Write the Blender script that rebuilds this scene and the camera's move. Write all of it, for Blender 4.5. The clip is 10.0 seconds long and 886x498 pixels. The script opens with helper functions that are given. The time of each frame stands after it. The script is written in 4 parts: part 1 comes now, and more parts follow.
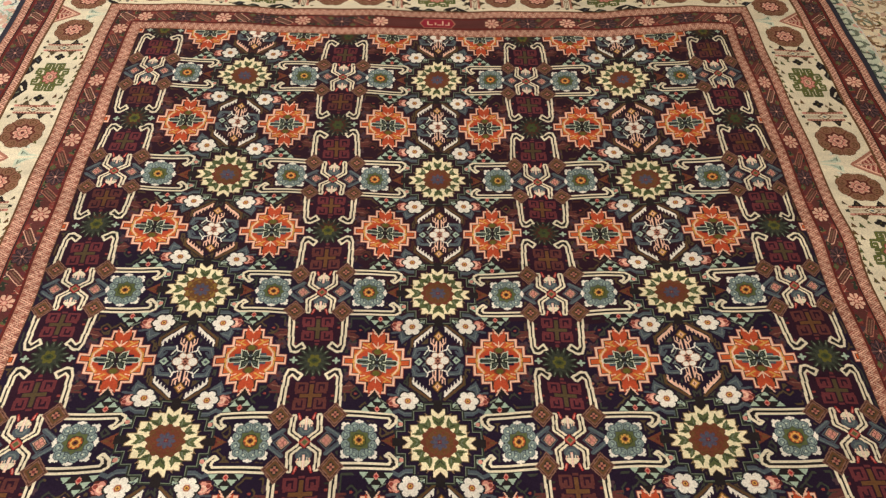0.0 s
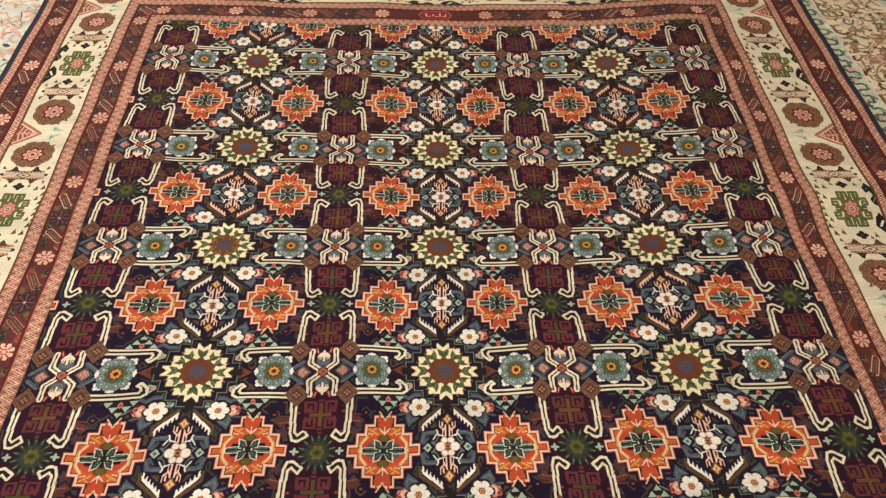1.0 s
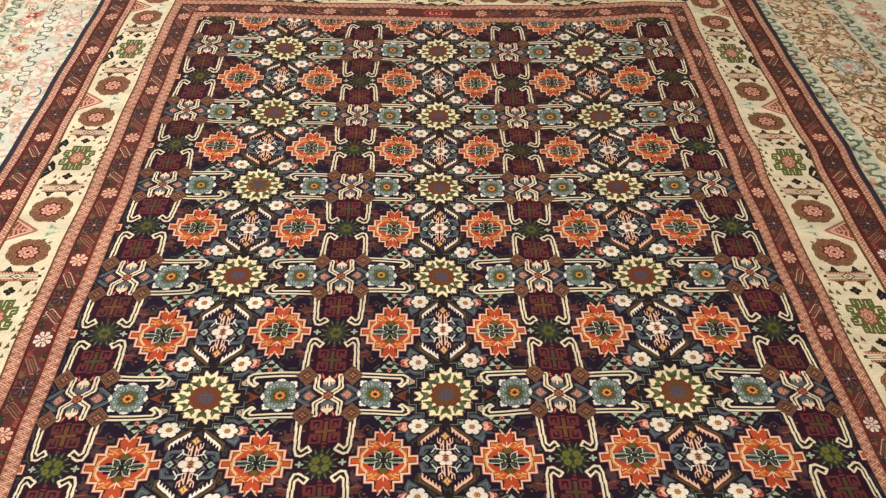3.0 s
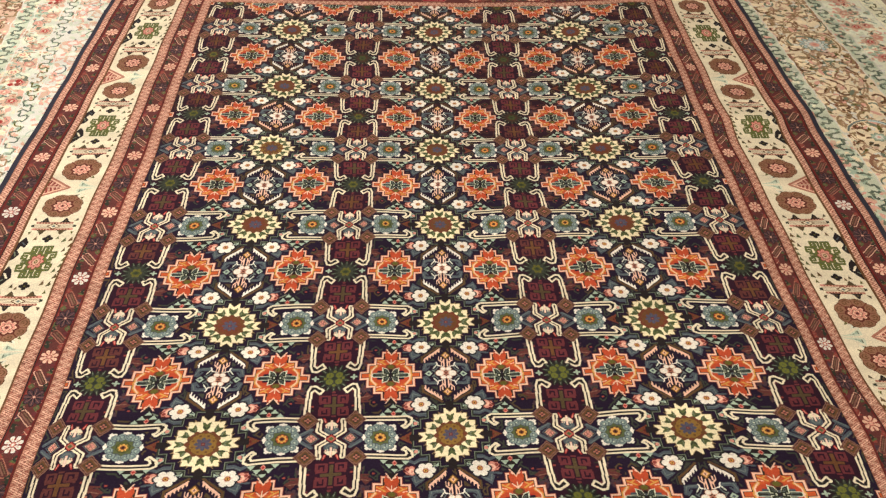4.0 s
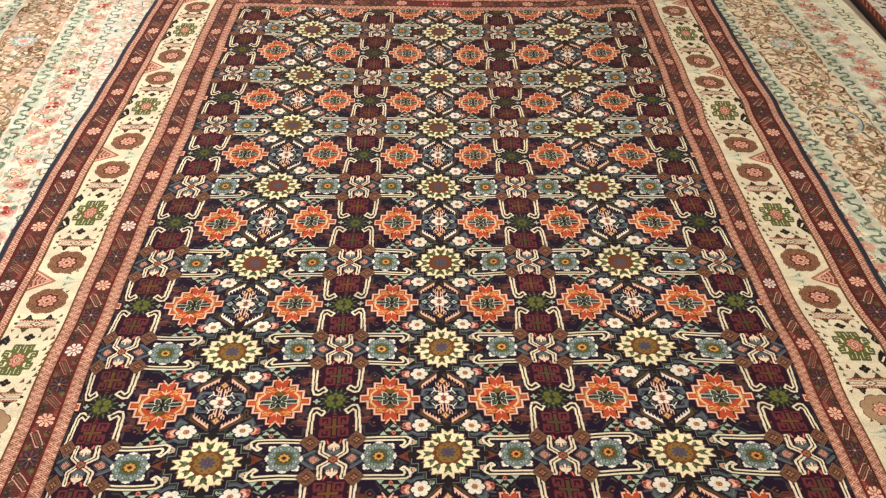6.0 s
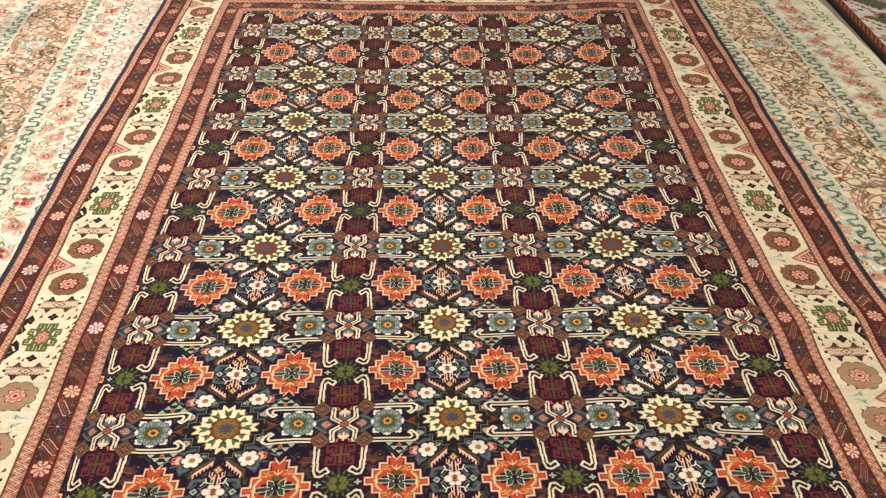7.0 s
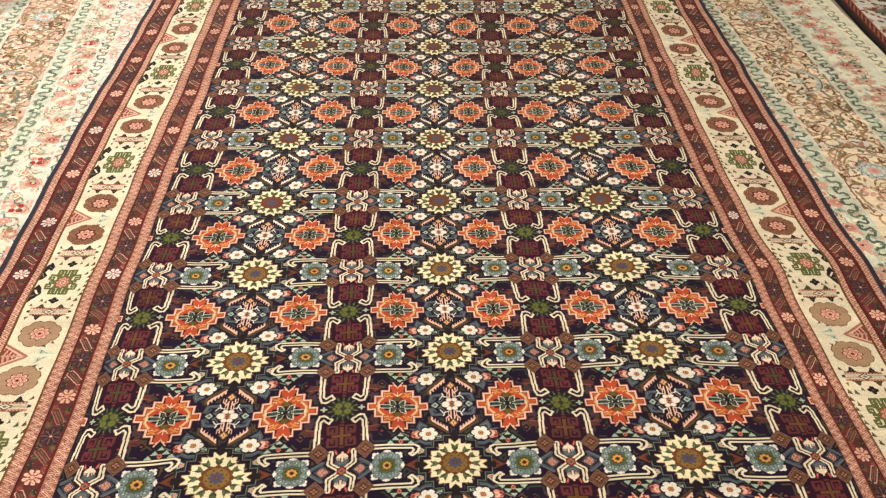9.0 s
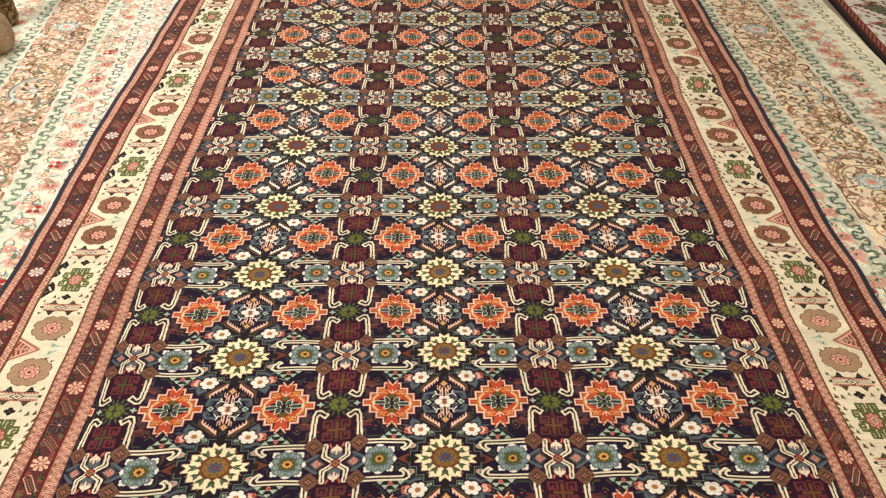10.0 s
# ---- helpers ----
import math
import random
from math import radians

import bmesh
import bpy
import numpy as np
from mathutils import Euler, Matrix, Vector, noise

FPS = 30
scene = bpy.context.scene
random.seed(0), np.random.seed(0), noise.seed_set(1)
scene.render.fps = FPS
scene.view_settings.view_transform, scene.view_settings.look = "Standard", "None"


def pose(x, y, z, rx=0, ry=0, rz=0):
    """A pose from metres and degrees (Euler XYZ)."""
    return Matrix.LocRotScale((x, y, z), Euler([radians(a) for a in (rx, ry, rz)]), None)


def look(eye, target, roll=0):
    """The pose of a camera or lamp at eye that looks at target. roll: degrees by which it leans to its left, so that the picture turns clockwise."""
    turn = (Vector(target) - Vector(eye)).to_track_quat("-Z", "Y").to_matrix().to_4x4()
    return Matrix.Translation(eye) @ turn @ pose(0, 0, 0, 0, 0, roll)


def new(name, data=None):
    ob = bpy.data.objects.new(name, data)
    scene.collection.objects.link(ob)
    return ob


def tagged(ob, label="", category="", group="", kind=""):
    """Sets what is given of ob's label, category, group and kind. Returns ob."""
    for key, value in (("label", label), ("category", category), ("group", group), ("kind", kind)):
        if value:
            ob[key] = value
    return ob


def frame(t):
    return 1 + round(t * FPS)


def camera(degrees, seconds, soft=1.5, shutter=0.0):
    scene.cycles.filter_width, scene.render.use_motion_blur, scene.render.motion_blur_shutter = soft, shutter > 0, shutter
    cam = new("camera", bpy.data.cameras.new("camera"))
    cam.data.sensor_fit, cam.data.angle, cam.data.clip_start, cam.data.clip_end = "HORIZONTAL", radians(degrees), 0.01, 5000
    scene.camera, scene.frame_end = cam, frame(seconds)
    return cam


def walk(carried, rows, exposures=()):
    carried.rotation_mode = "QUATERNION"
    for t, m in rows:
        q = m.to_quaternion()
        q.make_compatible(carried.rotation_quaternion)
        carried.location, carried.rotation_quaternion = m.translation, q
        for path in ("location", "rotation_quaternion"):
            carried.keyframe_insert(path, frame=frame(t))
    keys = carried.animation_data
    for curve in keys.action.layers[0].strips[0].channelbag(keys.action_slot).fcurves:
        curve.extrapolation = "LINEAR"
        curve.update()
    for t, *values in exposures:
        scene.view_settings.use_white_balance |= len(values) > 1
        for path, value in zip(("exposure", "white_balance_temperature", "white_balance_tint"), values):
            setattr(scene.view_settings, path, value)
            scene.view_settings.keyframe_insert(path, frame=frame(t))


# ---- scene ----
cam = camera(61.2, 10.0, soft=1.3)
PATH = [
    (0, (-0.021, -1.627, 1.207), (0.018, -0.328, -0.313), 1.2),
    (0.5, (-0.024, -1.718, 1.222), (0.015, -0.39, -0.273), 1.0),
    (1, (-0.048, -1.831, 1.231), (0.014, -0.492, -0.253), 1.4),
    (1.5, (-0.067, -1.951, 1.237), (-0.003, -0.615, -0.25), 1.5),
    (2, (-0.054, -2.043, 1.245), (-0.002, -0.68, -0.218), 1.3),
    (3.5, (-0.037, -2.356, 1.287), (0.008, -0.919, -0.103), 1.1),
    (4, (-0.055, -2.473, 1.292), (0.007, -1.031, -0.093), 1.2),
    (4.5, (-0.043, -2.554, 1.304), (0.007, -1.088, -0.056), 1.0),
    (5, (-0.001, -2.654, 1.314), (0.009, -1.162, -0.018), 0.2),
    (5.5, (-0.001, -2.737, 1.322), (0.008, -1.246, -0.011), 0.4),
    (7, (-0.035, -2.942, 1.343), (0.004, -1.425, 0.041), 0.6),
    (7.5, (0.003, -2.99, 1.338), (0.009, -1.466, 0.043), 0.1),
    (8, (-0.006, -3.027, 1.337), (0.005, -1.511, 0.033), 0.4),
    (8.5, (-0.039, -3.069, 1.337), (0.007, -1.569, 0.016), 0.6),
    (9, (-0.039, -3.097, 1.337), (0.008, -1.596, 0.015), 0.7),
    (9.5, (-0.009, -3.123, 1.354), (0.016, -1.618, 0.037), 0.3),
    (10, (0.012, -3.155, 1.357), (0.011, -1.633, 0.06), 0.2),
]
walk(cam, [(t, look(eye, target, roll)) for t, eye, target, roll in PATH], exposures=((0, -0.29), (1, -0.20), (2, -0.18), (4, -0.04), (7, 0.05), (10, 0.09)))

# ---- world and light ----
world = bpy.data.worlds.new("world")
scene.world = world
world.use_nodes = True
world.node_tree.nodes["Background"].inputs["Color"].default_value = (1.0, 0.86, 0.7, 1)
world.node_tree.nodes["Background"].inputs["Strength"].default_value = 0.02


def ceiling_lamp(x, y, power, size, tint):
    data = bpy.data.lights.new("lamp", "AREA")
    data.shape, data.size, data.energy, data.color = "DISK", size, power, tint
    ob = new("lamp", data)
    ob.matrix_world = pose(x, y, 2.86)
    return ob


for lx, ly, power in ((-2.4, 1.6, 69), (-2.4, -0.9, 68), (0.2, 1.6, 4), (-0.2, -1.5, 48), (2.8, 1.6, 15), (2.8, -2.4, 23), (0.0, -4.4, 24)):
    ceiling_lamp(lx, ly, power, 0.5, (1.0, 0.945, 0.87) if lx < -1 else (1.0, 0.87, 0.71) if lx > 1 else (1.0, 0.915, 0.80))


# ---- materials ----
def wool(name, rgb, abrash=0.16, grain=0.22):
    """Knotted wool pile: slow dye changes along the weft, fine yarn grain and a soft nap."""
    m = bpy.data.materials.new(name)
    m.use_nodes = True
    nt = m.node_tree
    n, link = nt.nodes, nt.links.new
    bsdf = n["Principled BSDF"]
    bsdf.inputs["Roughness"].default_value = 0.9
    bsdf.inputs["Specular IOR Level"].default_value = 0.08
    bsdf.inputs["Sheen Weight"].default_value = 0.05
    bsdf.inputs["Sheen Roughness"].default_value = 0.45
    where = n.new("ShaderNodeNewGeometry")
    stretch = n.new("ShaderNodeMapping")
    stretch.inputs["Scale"].default_value = (1.2, 7.0, 1.0)
    link(where.outputs["Position"], stretch.inputs["Vector"])
    slow = n.new("ShaderNodeTexNoise")
    slow.inputs["Scale"].default_value, slow.inputs["Detail"].default_value = 2.6, 3
    link(stretch.outputs["Vector"], slow.inputs["Vector"])
    fine = n.new("ShaderNodeTexNoise")
    fine.inputs["Scale"].default_value, fine.inputs["Detail"].default_value = 330, 2
    link(where.outputs["Position"], fine.inputs["Vector"])
    mix1 = n.new("ShaderNodeMapRange")
    mix1.inputs["From Min"].default_value, mix1.inputs["From Max"].default_value = 0.3, 0.7
    mix1.inputs["To Min"].default_value, mix1.inputs["To Max"].default_value = 1 - abrash, 1 + abrash
    link(slow.outputs["Fac"], mix1.inputs["Value"])
    mix2 = n.new("ShaderNodeMapRange")
    mix2.inputs["From Min"].default_value, mix2.inputs["From Max"].default_value = 0.25, 0.75
    mix2.inputs["To Min"].default_value, mix2.inputs["To Max"].default_value = 1 - grain, 1 + grain
    link(fine.outputs["Fac"], mix2.inputs["Value"])
    times = n.new("ShaderNodeMath")
    times.operation = "MULTIPLY"
    link(mix1.outputs["Result"], times.inputs[0])
    link(mix2.outputs["Result"], times.inputs[1])
    colour = n.new("ShaderNodeVectorMath")
    colour.operation = "SCALE"
    colour.inputs[0].default_value = rgb
    link(times.outputs["Value"], colour.inputs["Scale"])
    link(colour.outputs["Vector"], bsdf.inputs["Base Color"])
    bump = n.new("ShaderNodeBump")
    bump.inputs["Strength"].default_value, bump.inputs["Distance"].default_value = 0.35, 0.001
    link(fine.outputs["Fac"], bump.inputs["Height"])
    link(bump.outputs["Normal"], bsdf.inputs["Normal"])
    return m


def plain(name, rgb, rough=0.7, scale=12.0, vary=0.12):
    m = bpy.data.materials.new(name)
    m.use_nodes = True
    nt = m.node_tree
    n, link = nt.nodes, nt.links.new
    bsdf = n["Principled BSDF"]
    bsdf.inputs["Roughness"].default_value = rough
    where = n.new("ShaderNodeNewGeometry")
    tex = n.new("ShaderNodeTexNoise")
    tex.inputs["Scale"].default_value, tex.inputs["Detail"].default_value = scale, 5
    link(where.outputs["Position"], tex.inputs["Vector"])
    ramp = n.new("ShaderNodeMapRange")
    ramp.inputs["To Min"].default_value, ramp.inputs["To Max"].default_value = 1 - vary, 1 + vary
    link(tex.outputs["Fac"], ramp.inputs["Value"])
    colour = n.new("ShaderNodeVectorMath")
    colour.operation = "SCALE"
    colour.inputs[0].default_value = rgb
    link(ramp.outputs["Result"], colour.inputs["Scale"])
    link(colour.outputs["Vector"], bsdf.inputs["Base Color"])
    return m


# dyed wools of the carpets
DYES = dict(
    navy=(0.0155, 0.0088, 0.0230), plum=(0.026, 0.0086, 0.0180), cream=(0.71, 0.64, 0.48), orange=(0.50, 0.095, 0.030), red=(0.36, 0.033, 0.03),
    shell=(0.74, 0.47, 0.35), maroon=(0.092, 0.019, 0.017), salmon=(0.345, 0.145, 0.10), teal=(0.122, 0.154, 0.150), mint=(0.34, 0.44, 0.35),
    green=(0.027, 0.034, 0.024), olive=(0.105, 0.10, 0.022), brown=(0.125, 0.057, 0.024), tan=(0.24, 0.12, 0.075), white=(0.74, 0.705, 0.63),
    slate=(0.068, 0.086, 0.105), black=(0.018, 0.014, 0.015), gold=(0.56, 0.31, 0.08), pink=(0.58, 0.25, 0.20), wine=(0.122, 0.028, 0.034),
    crimson=(0.115, 0.017, 0.015), leaf=(0.085, 0.105, 0.042), rust=(0.14, 0.042, 0.024), violet=(0.075, 0.066, 0.105), ivory=(0.66, 0.65, 0.595),
    peach=(0.60, 0.42, 0.315), sand=(0.80, 0.685, 0.49), sky=(0.56, 0.61, 0.48), fern=(0.155, 0.185, 0.135), rose=(0.66, 0.37, 0.30), khaki=(0.30, 0.20, 0.105),
    butter=(0.78, 0.70, 0.47), blush=(0.62, 0.38, 0.28), umber=(0.080, 0.056, 0.028), mist=(0.63, 0.665, 0.565), aqua=(0.40, 0.50, 0.50), fawn=(0.36, 0.235, 0.145), brick=(0.23, 0.05, 0.04), ruby=(0.26, 0.02, 0.035),
    ochre=(0.215, 0.125, 0.032), vermilion=(0.43, 0.066, 0.028), indigo=(0.031, 0.031, 0.047), moss=(0.125, 0.135, 0.028), dusk=(0.062, 0.025, 0.018), hemp=(0.40, 0.35, 0.25),
    pine=(0.085, 0.115, 0.088), purple=(0.064, 0.035, 0.046), lichen=(0.79, 0.79, 0.61), dregs=(0.100, 0.031, 0.029), clay=(0.205, 0.105, 0.078), celadon=(0.215, 0.285, 0.265), bottle=(0.040, 0.046, 0.034), thicket=(0.050, 0.062, 0.022), mulberry=(0.0245, 0.0092, 0.0168), frost=(0.735, 0.765, 0.63))
NAMES = list(DYES)
WOOLS = [wool(k + "_wool", v) for k, v in DYES.items()]
(NAVY, PLUM, CREAM, ORANGE, RED, SHELL, MAROON, SALMON, TEAL, MINT, GREEN, OLIVE, BROWN, TAN, WHITE, SLATE, BLACK, GOLD, PINK, WINE,
 RED_DARK, LEAF, RUST, VIOLET, IVORY, PEACH, SAND, SKY, FERN, ROSE, KHAKI, BUTTER, BLUSH, UMBER, MIST, AQUA, FAWN, BRICK, RUBY, OCHRE, VERMILION, INDIGO, MOSS, DUSK, HEMP, PINE, PURPLE, LICHEN, DREGS, CLAY, CELADON, BOTTLE, THICKET, MULBERRY, FROST) = range(len(NAMES))

# ---- drawing of knotted motifs: millimetres, one knot is 1.5 mm ----
KNOT = 1.5


class Sheet:
    """A patch of knots round a motif's middle, drawn from back to front."""

    def __init__(self, w, h, sym_x=False, sym_y=False):
        nx, ny = int(round(w / KNOT)) | 1, int(round(h / KNOT)) | 1
        x = (np.arange(nx) - nx // 2) * KNOT
        y = (ny // 2 - np.arange(ny)) * KNOT
        self.X, self.Y = np.meshgrid(x, y)
        if sym_x:
            self.X = abs(self.X)
        if sym_y:
            self.Y = abs(self.Y)
        self.c = np.full((ny, nx), -1, np.int16)

    def fill(self, mask, colour):
        self.c[mask] = colour
        return self

    def disc(self, x, y, r, colour, ry=None):
        return self.fill(((self.X - x) / r) ** 2 + ((self.Y - y) / (ry or r)) ** 2 <= 1, colour)

    def box(self, x0, y0, x1, y1, colour):
        return self.fill((self.X >= x0) & (self.X <= x1) & (self.Y >= y0) & (self.Y <= y1), colour)

    def diamond(self, x, y, rx, ry, colour):
        return self.fill(abs(self.X - x) / rx + abs(self.Y - y) / ry <= 1, colour)

    def line(self, pts, width, colour):
        for (x0, y0), (x1, y1) in zip(pts, pts[1:]):
            dx, dy = x1 - x0, y1 - y0
            k = np.clip(((self.X - x0) * dx + (self.Y - y0) * dy) / max(dx * dx + dy * dy, 1e-6), 0, 1)
            self.fill((self.X - x0 - k * dx) ** 2 + (self.Y - y0 - k * dy) ** 2 <= (width / 2) ** 2, colour)
        return self

    def double(self, pts, width, colour, core):
        return self.line(pts, width, colour).line(pts, width * 0.22, core)

    def poly(self, pts, colour):
        inside = np.zeros(self.c.shape, bool)
        for (x0, y0), (x1, y1) in zip(pts, pts[1:] + pts[:1]):
            if y0 != y1:
                cross = (self.Y >= min(y0, y1)) & (self.Y < max(y0, y1)) & (self.X < x0 + (self.Y - y0) * (x1 - x0) / (y1 - y0))
                inside ^= cross
        return self.fill(inside, colour)

    def flower(self, x, y, r, n, depth, colour, turn=0.0, power=1.0):
        """A disc whose rim swings in n lobes."""
        a = np.arctan2(self.Y - y, self.X - x)
        rim = r * (1 - depth * (1 - abs(np.cos(n / 2 * (a - turn))) ** power))
        return self.fill(np.hypot(self.X - x, self.Y - y) <= rim, colour)

    def leaves(self, n, r0, r1, width, colour, turn=0.0):
        """n pointed leaves between two radii."""
        a, r = np.arctan2(self.Y, self.X), np.hypot(self.X, self.Y)
        off = abs((a - turn + math.pi / n) % (2 * math.pi / n) - math.pi / n) * r
        k = (r - r0) / (r1 - r0)
        return self.fill((k > 0) & (k < 1) & (off < width * np.sin(math.pi * np.clip(k, 0, 1) ** 0.75)), colour)


def stair(s, steps, colour, grow=0.0):
    """A stepped medallion: pairs of half width and half height."""
    for w, h in steps:
        s.fill((abs(s.X) <= w + grow) & (abs(s.Y) <= h + grow), colour)


def daisy_motif(centre, ring, fork=1.0):
    s = Sheet(168, 174, True, True)
    s.X, s.Y = s.X * 1.07, s.Y * 1.08
    steps = ((70, 12), (54, 38), (36, 59), (13, 74))
    # stepped green line round it, a dark gap, then the petals
    stair(s, steps, GREEN, 16)
    stair(s, steps, FERN, 13.2)
    stair(s, steps, NAVY, 11.8)
    stair(s, steps, BLACK, 4.0)
    stair(s, steps, KHAKI, 1.4)
    stair(s, steps, BUTTER, 0)
    # notched petal tips
    s.fill((s.X > 60 + 1.1 * s.Y) & (s.Y < 9), KHAKI).fill((s.X > 62 + 1.1 * s.Y) & (s.Y < 9), BLACK)
    s.fill((s.Y > 62 + 1.1 * s.X) & (s.X < 9), KHAKI).fill((s.Y > 64 + 1.1 * s.X) & (s.X < 9), BLACK)
    for a, b in ((56, 25), (38, 49), (26, 61)):
        s.diamond(a, b, 4.6, 4.6, KHAKI).diamond(a + 1.5, b + 1.5, 4, 4, BLACK)
    # forked leaves on every petal
    for deg, r in ((0, 59), (32, 55), (58, 58), (90, 61)):
        c, d = math.cos(radians(deg)), math.sin(radians(deg))
        at = lambda q, w: (q * c - w * d, q * d + w * c)
        s.line([at(24, 0), at(47, 0)], 8.0 * fork, LEAF)
        s.poly([at(33, 0), at(44, 10.5 * fork), at(r - 6 + 7 * fork, 13 * fork), at(r - 5, 5 * fork), at(r - 8, 0), at(r - 5, -5 * fork), at(r - 6 + 7 * fork, -13 * fork), at(44, -10.5 * fork)], LEAF)
        s.line([at(40, 0), at(48, 6)], 2, FERN).line([at(40, 0), at(48, -6)], 2, GREEN)
    # mottled middle with a violet blossom
    s.flower(0, 0, 37, 12, 0.13, RUST).flower(0, 0, 34.5, 12, 0.12, ring).disc(0, 0, 27, centre, 29)
    for a, b in ((30, 0), (0, 32), (22, 23)):
        s.diamond(a, b, 4.5, 4.5, RUST)
    for a, b in ((20, 8), (8, 21), (24, 14), (15, 26)):
        s.disc(a, b, 2.6, ring)
    s.flower(0, 0, 18, 8, 0.42, VIOLET).line([(5, 0), (14, 0)], 1.8, SLATE).line([(0, 5), (0, 14)], 1.8, SLATE).disc(0, 0, 4.6, WINE).disc(0, 0, 2, CLAY)
    return s.c


def medallion_motif(fill, heart):
    s = Sheet(156, 156, True, True)
    s.X, s.Y = s.X * 1.05, s.Y * 1.04
    steps = ((69, 10), (53, 33), (37, 52), (20, 71))
    stair(s, steps, BRICK, 3.2)
    stair(s, steps, SHELL, 1.6)
    stair(s, steps, BLACK, -2.6)
    stair(s, steps, fill, -4.4)
    # lily above and below
    s.fill((s.Y > 61 + 1.5 * s.X), SHELL).fill((s.Y > 65.5 + 1.5 * s.X), BLACK)
    s.fill((s.Y > 40) & (s.X < 13) & (s.Y < 57 + 1.5 * s.X), VERMILION)
    s.line([(16, 64), (14, 50), (5, 42)], 2.0, RUST)
    # glow and pale arcs left and right
    s.disc(0, 0, 46, VERMILION, 30)
    s.line([(33, 28), (44, 15), (46, 0)], 6.5, GOLD).line([(34, 27), (43, 14), (44.5, 0)], 3, SHELL)
    s.disc(0, 0, 40, VERMILION, 27).disc(0, 0, 35, RED, 22).disc(0, 0, 30, WINE, 19).box(0, 0, 30, 14, heart)
    s.disc(0, 25, 12, RUST, 9).disc(0, 26, 7, OLIVE, 6)
    # stems
    s.line([(0, 33), (0, 47)], 3, CREAM).line([(1, 35), (10, 45)], 3, SHELL)
    s.line([(13, 33), (26, 41)], 3.4, GOLD).line([(17, 45), (24, 40), (31, 44)], 2.8, GOLD).line([(22, 33), (31, 35)], 2.2, SHELL)
    # star of four petals and two bars
    s.line([(12, 0), (37, 0)], 13, SKY).line([(12, 0), (36, 0)], 10, GREEN).line([(20, 2.5), (37, 4.5)], 2.2, TEAL).line([(18, 0), (34, 0)], 1.6, BLACK)
    s.poly([(0, 0), (18, 3), (20, 24), (7, 19)], SKY)
    s.poly([(0, 0), (16.5, 4.5), (17.5, 21), (7.5, 16.5)], GREEN).line([(8, 8), (12, 13)], 3.6, TEAL).line([(8, 8), (12, 13)], 1.6, BLACK)
    s.disc(0, 0, 4.5, BLACK).box(0, 10, 3.5, 18, BLACK)
    return s.c


def rosette_motif(core):
    s = Sheet(86, 94, True, True)
    s.X, s.Y = s.X * 1.19, s.Y * 1.15
    for x, y in ((25, 35), (34, 27), (33, 35), (0, 43), (40, 0), (5, 41), (38, 5)):
        s.disc(x, y, 4.8, WHITE)
    for x, y, t in ((9.5, 31, 0.6), (28, 10.5, 2.2), (22.5, 25, 1.2)):
        s.disc(x, y, 10.6, SLATE)
        s.disc(x, y, 9.4, CELADON)
        a, r = np.arctan2(s.Y - y, s.X - x), np.hypot(s.X - x, s.Y - y)
        s.fill((r < 7.6) & (abs((r / 4.6 - a / (2 * math.pi) + t) % 1 - 0.5) < 0.20), SLATE)
        s.disc(x, y, 1.8, SKY if core != OLIVE else MINT)
    s.fill((np.maximum(s.X, s.Y) < 20.5) | (s.X + s.Y < 27), SLATE)
    s.fill((np.maximum(s.X, s.Y) < 18.5) | (s.X + s.Y < 25), LEAF)
    s.fill((np.maximum(s.X, s.Y) < 14.5) & (s.X + s.Y < 22), GREEN)
    s.fill((np.maximum(s.X, s.Y) < 13) & (s.X + s.Y < 20), BROWN if core != OLIVE else OLIVE)
    s.flower(0, 0, 13.5, 8, 0.3, core).flower(0, 0, 11.5, 8, 0.35, GOLD).disc(0, 0, 6, RUST).disc(0, 0, 3.2, BLACK)
    return s.c


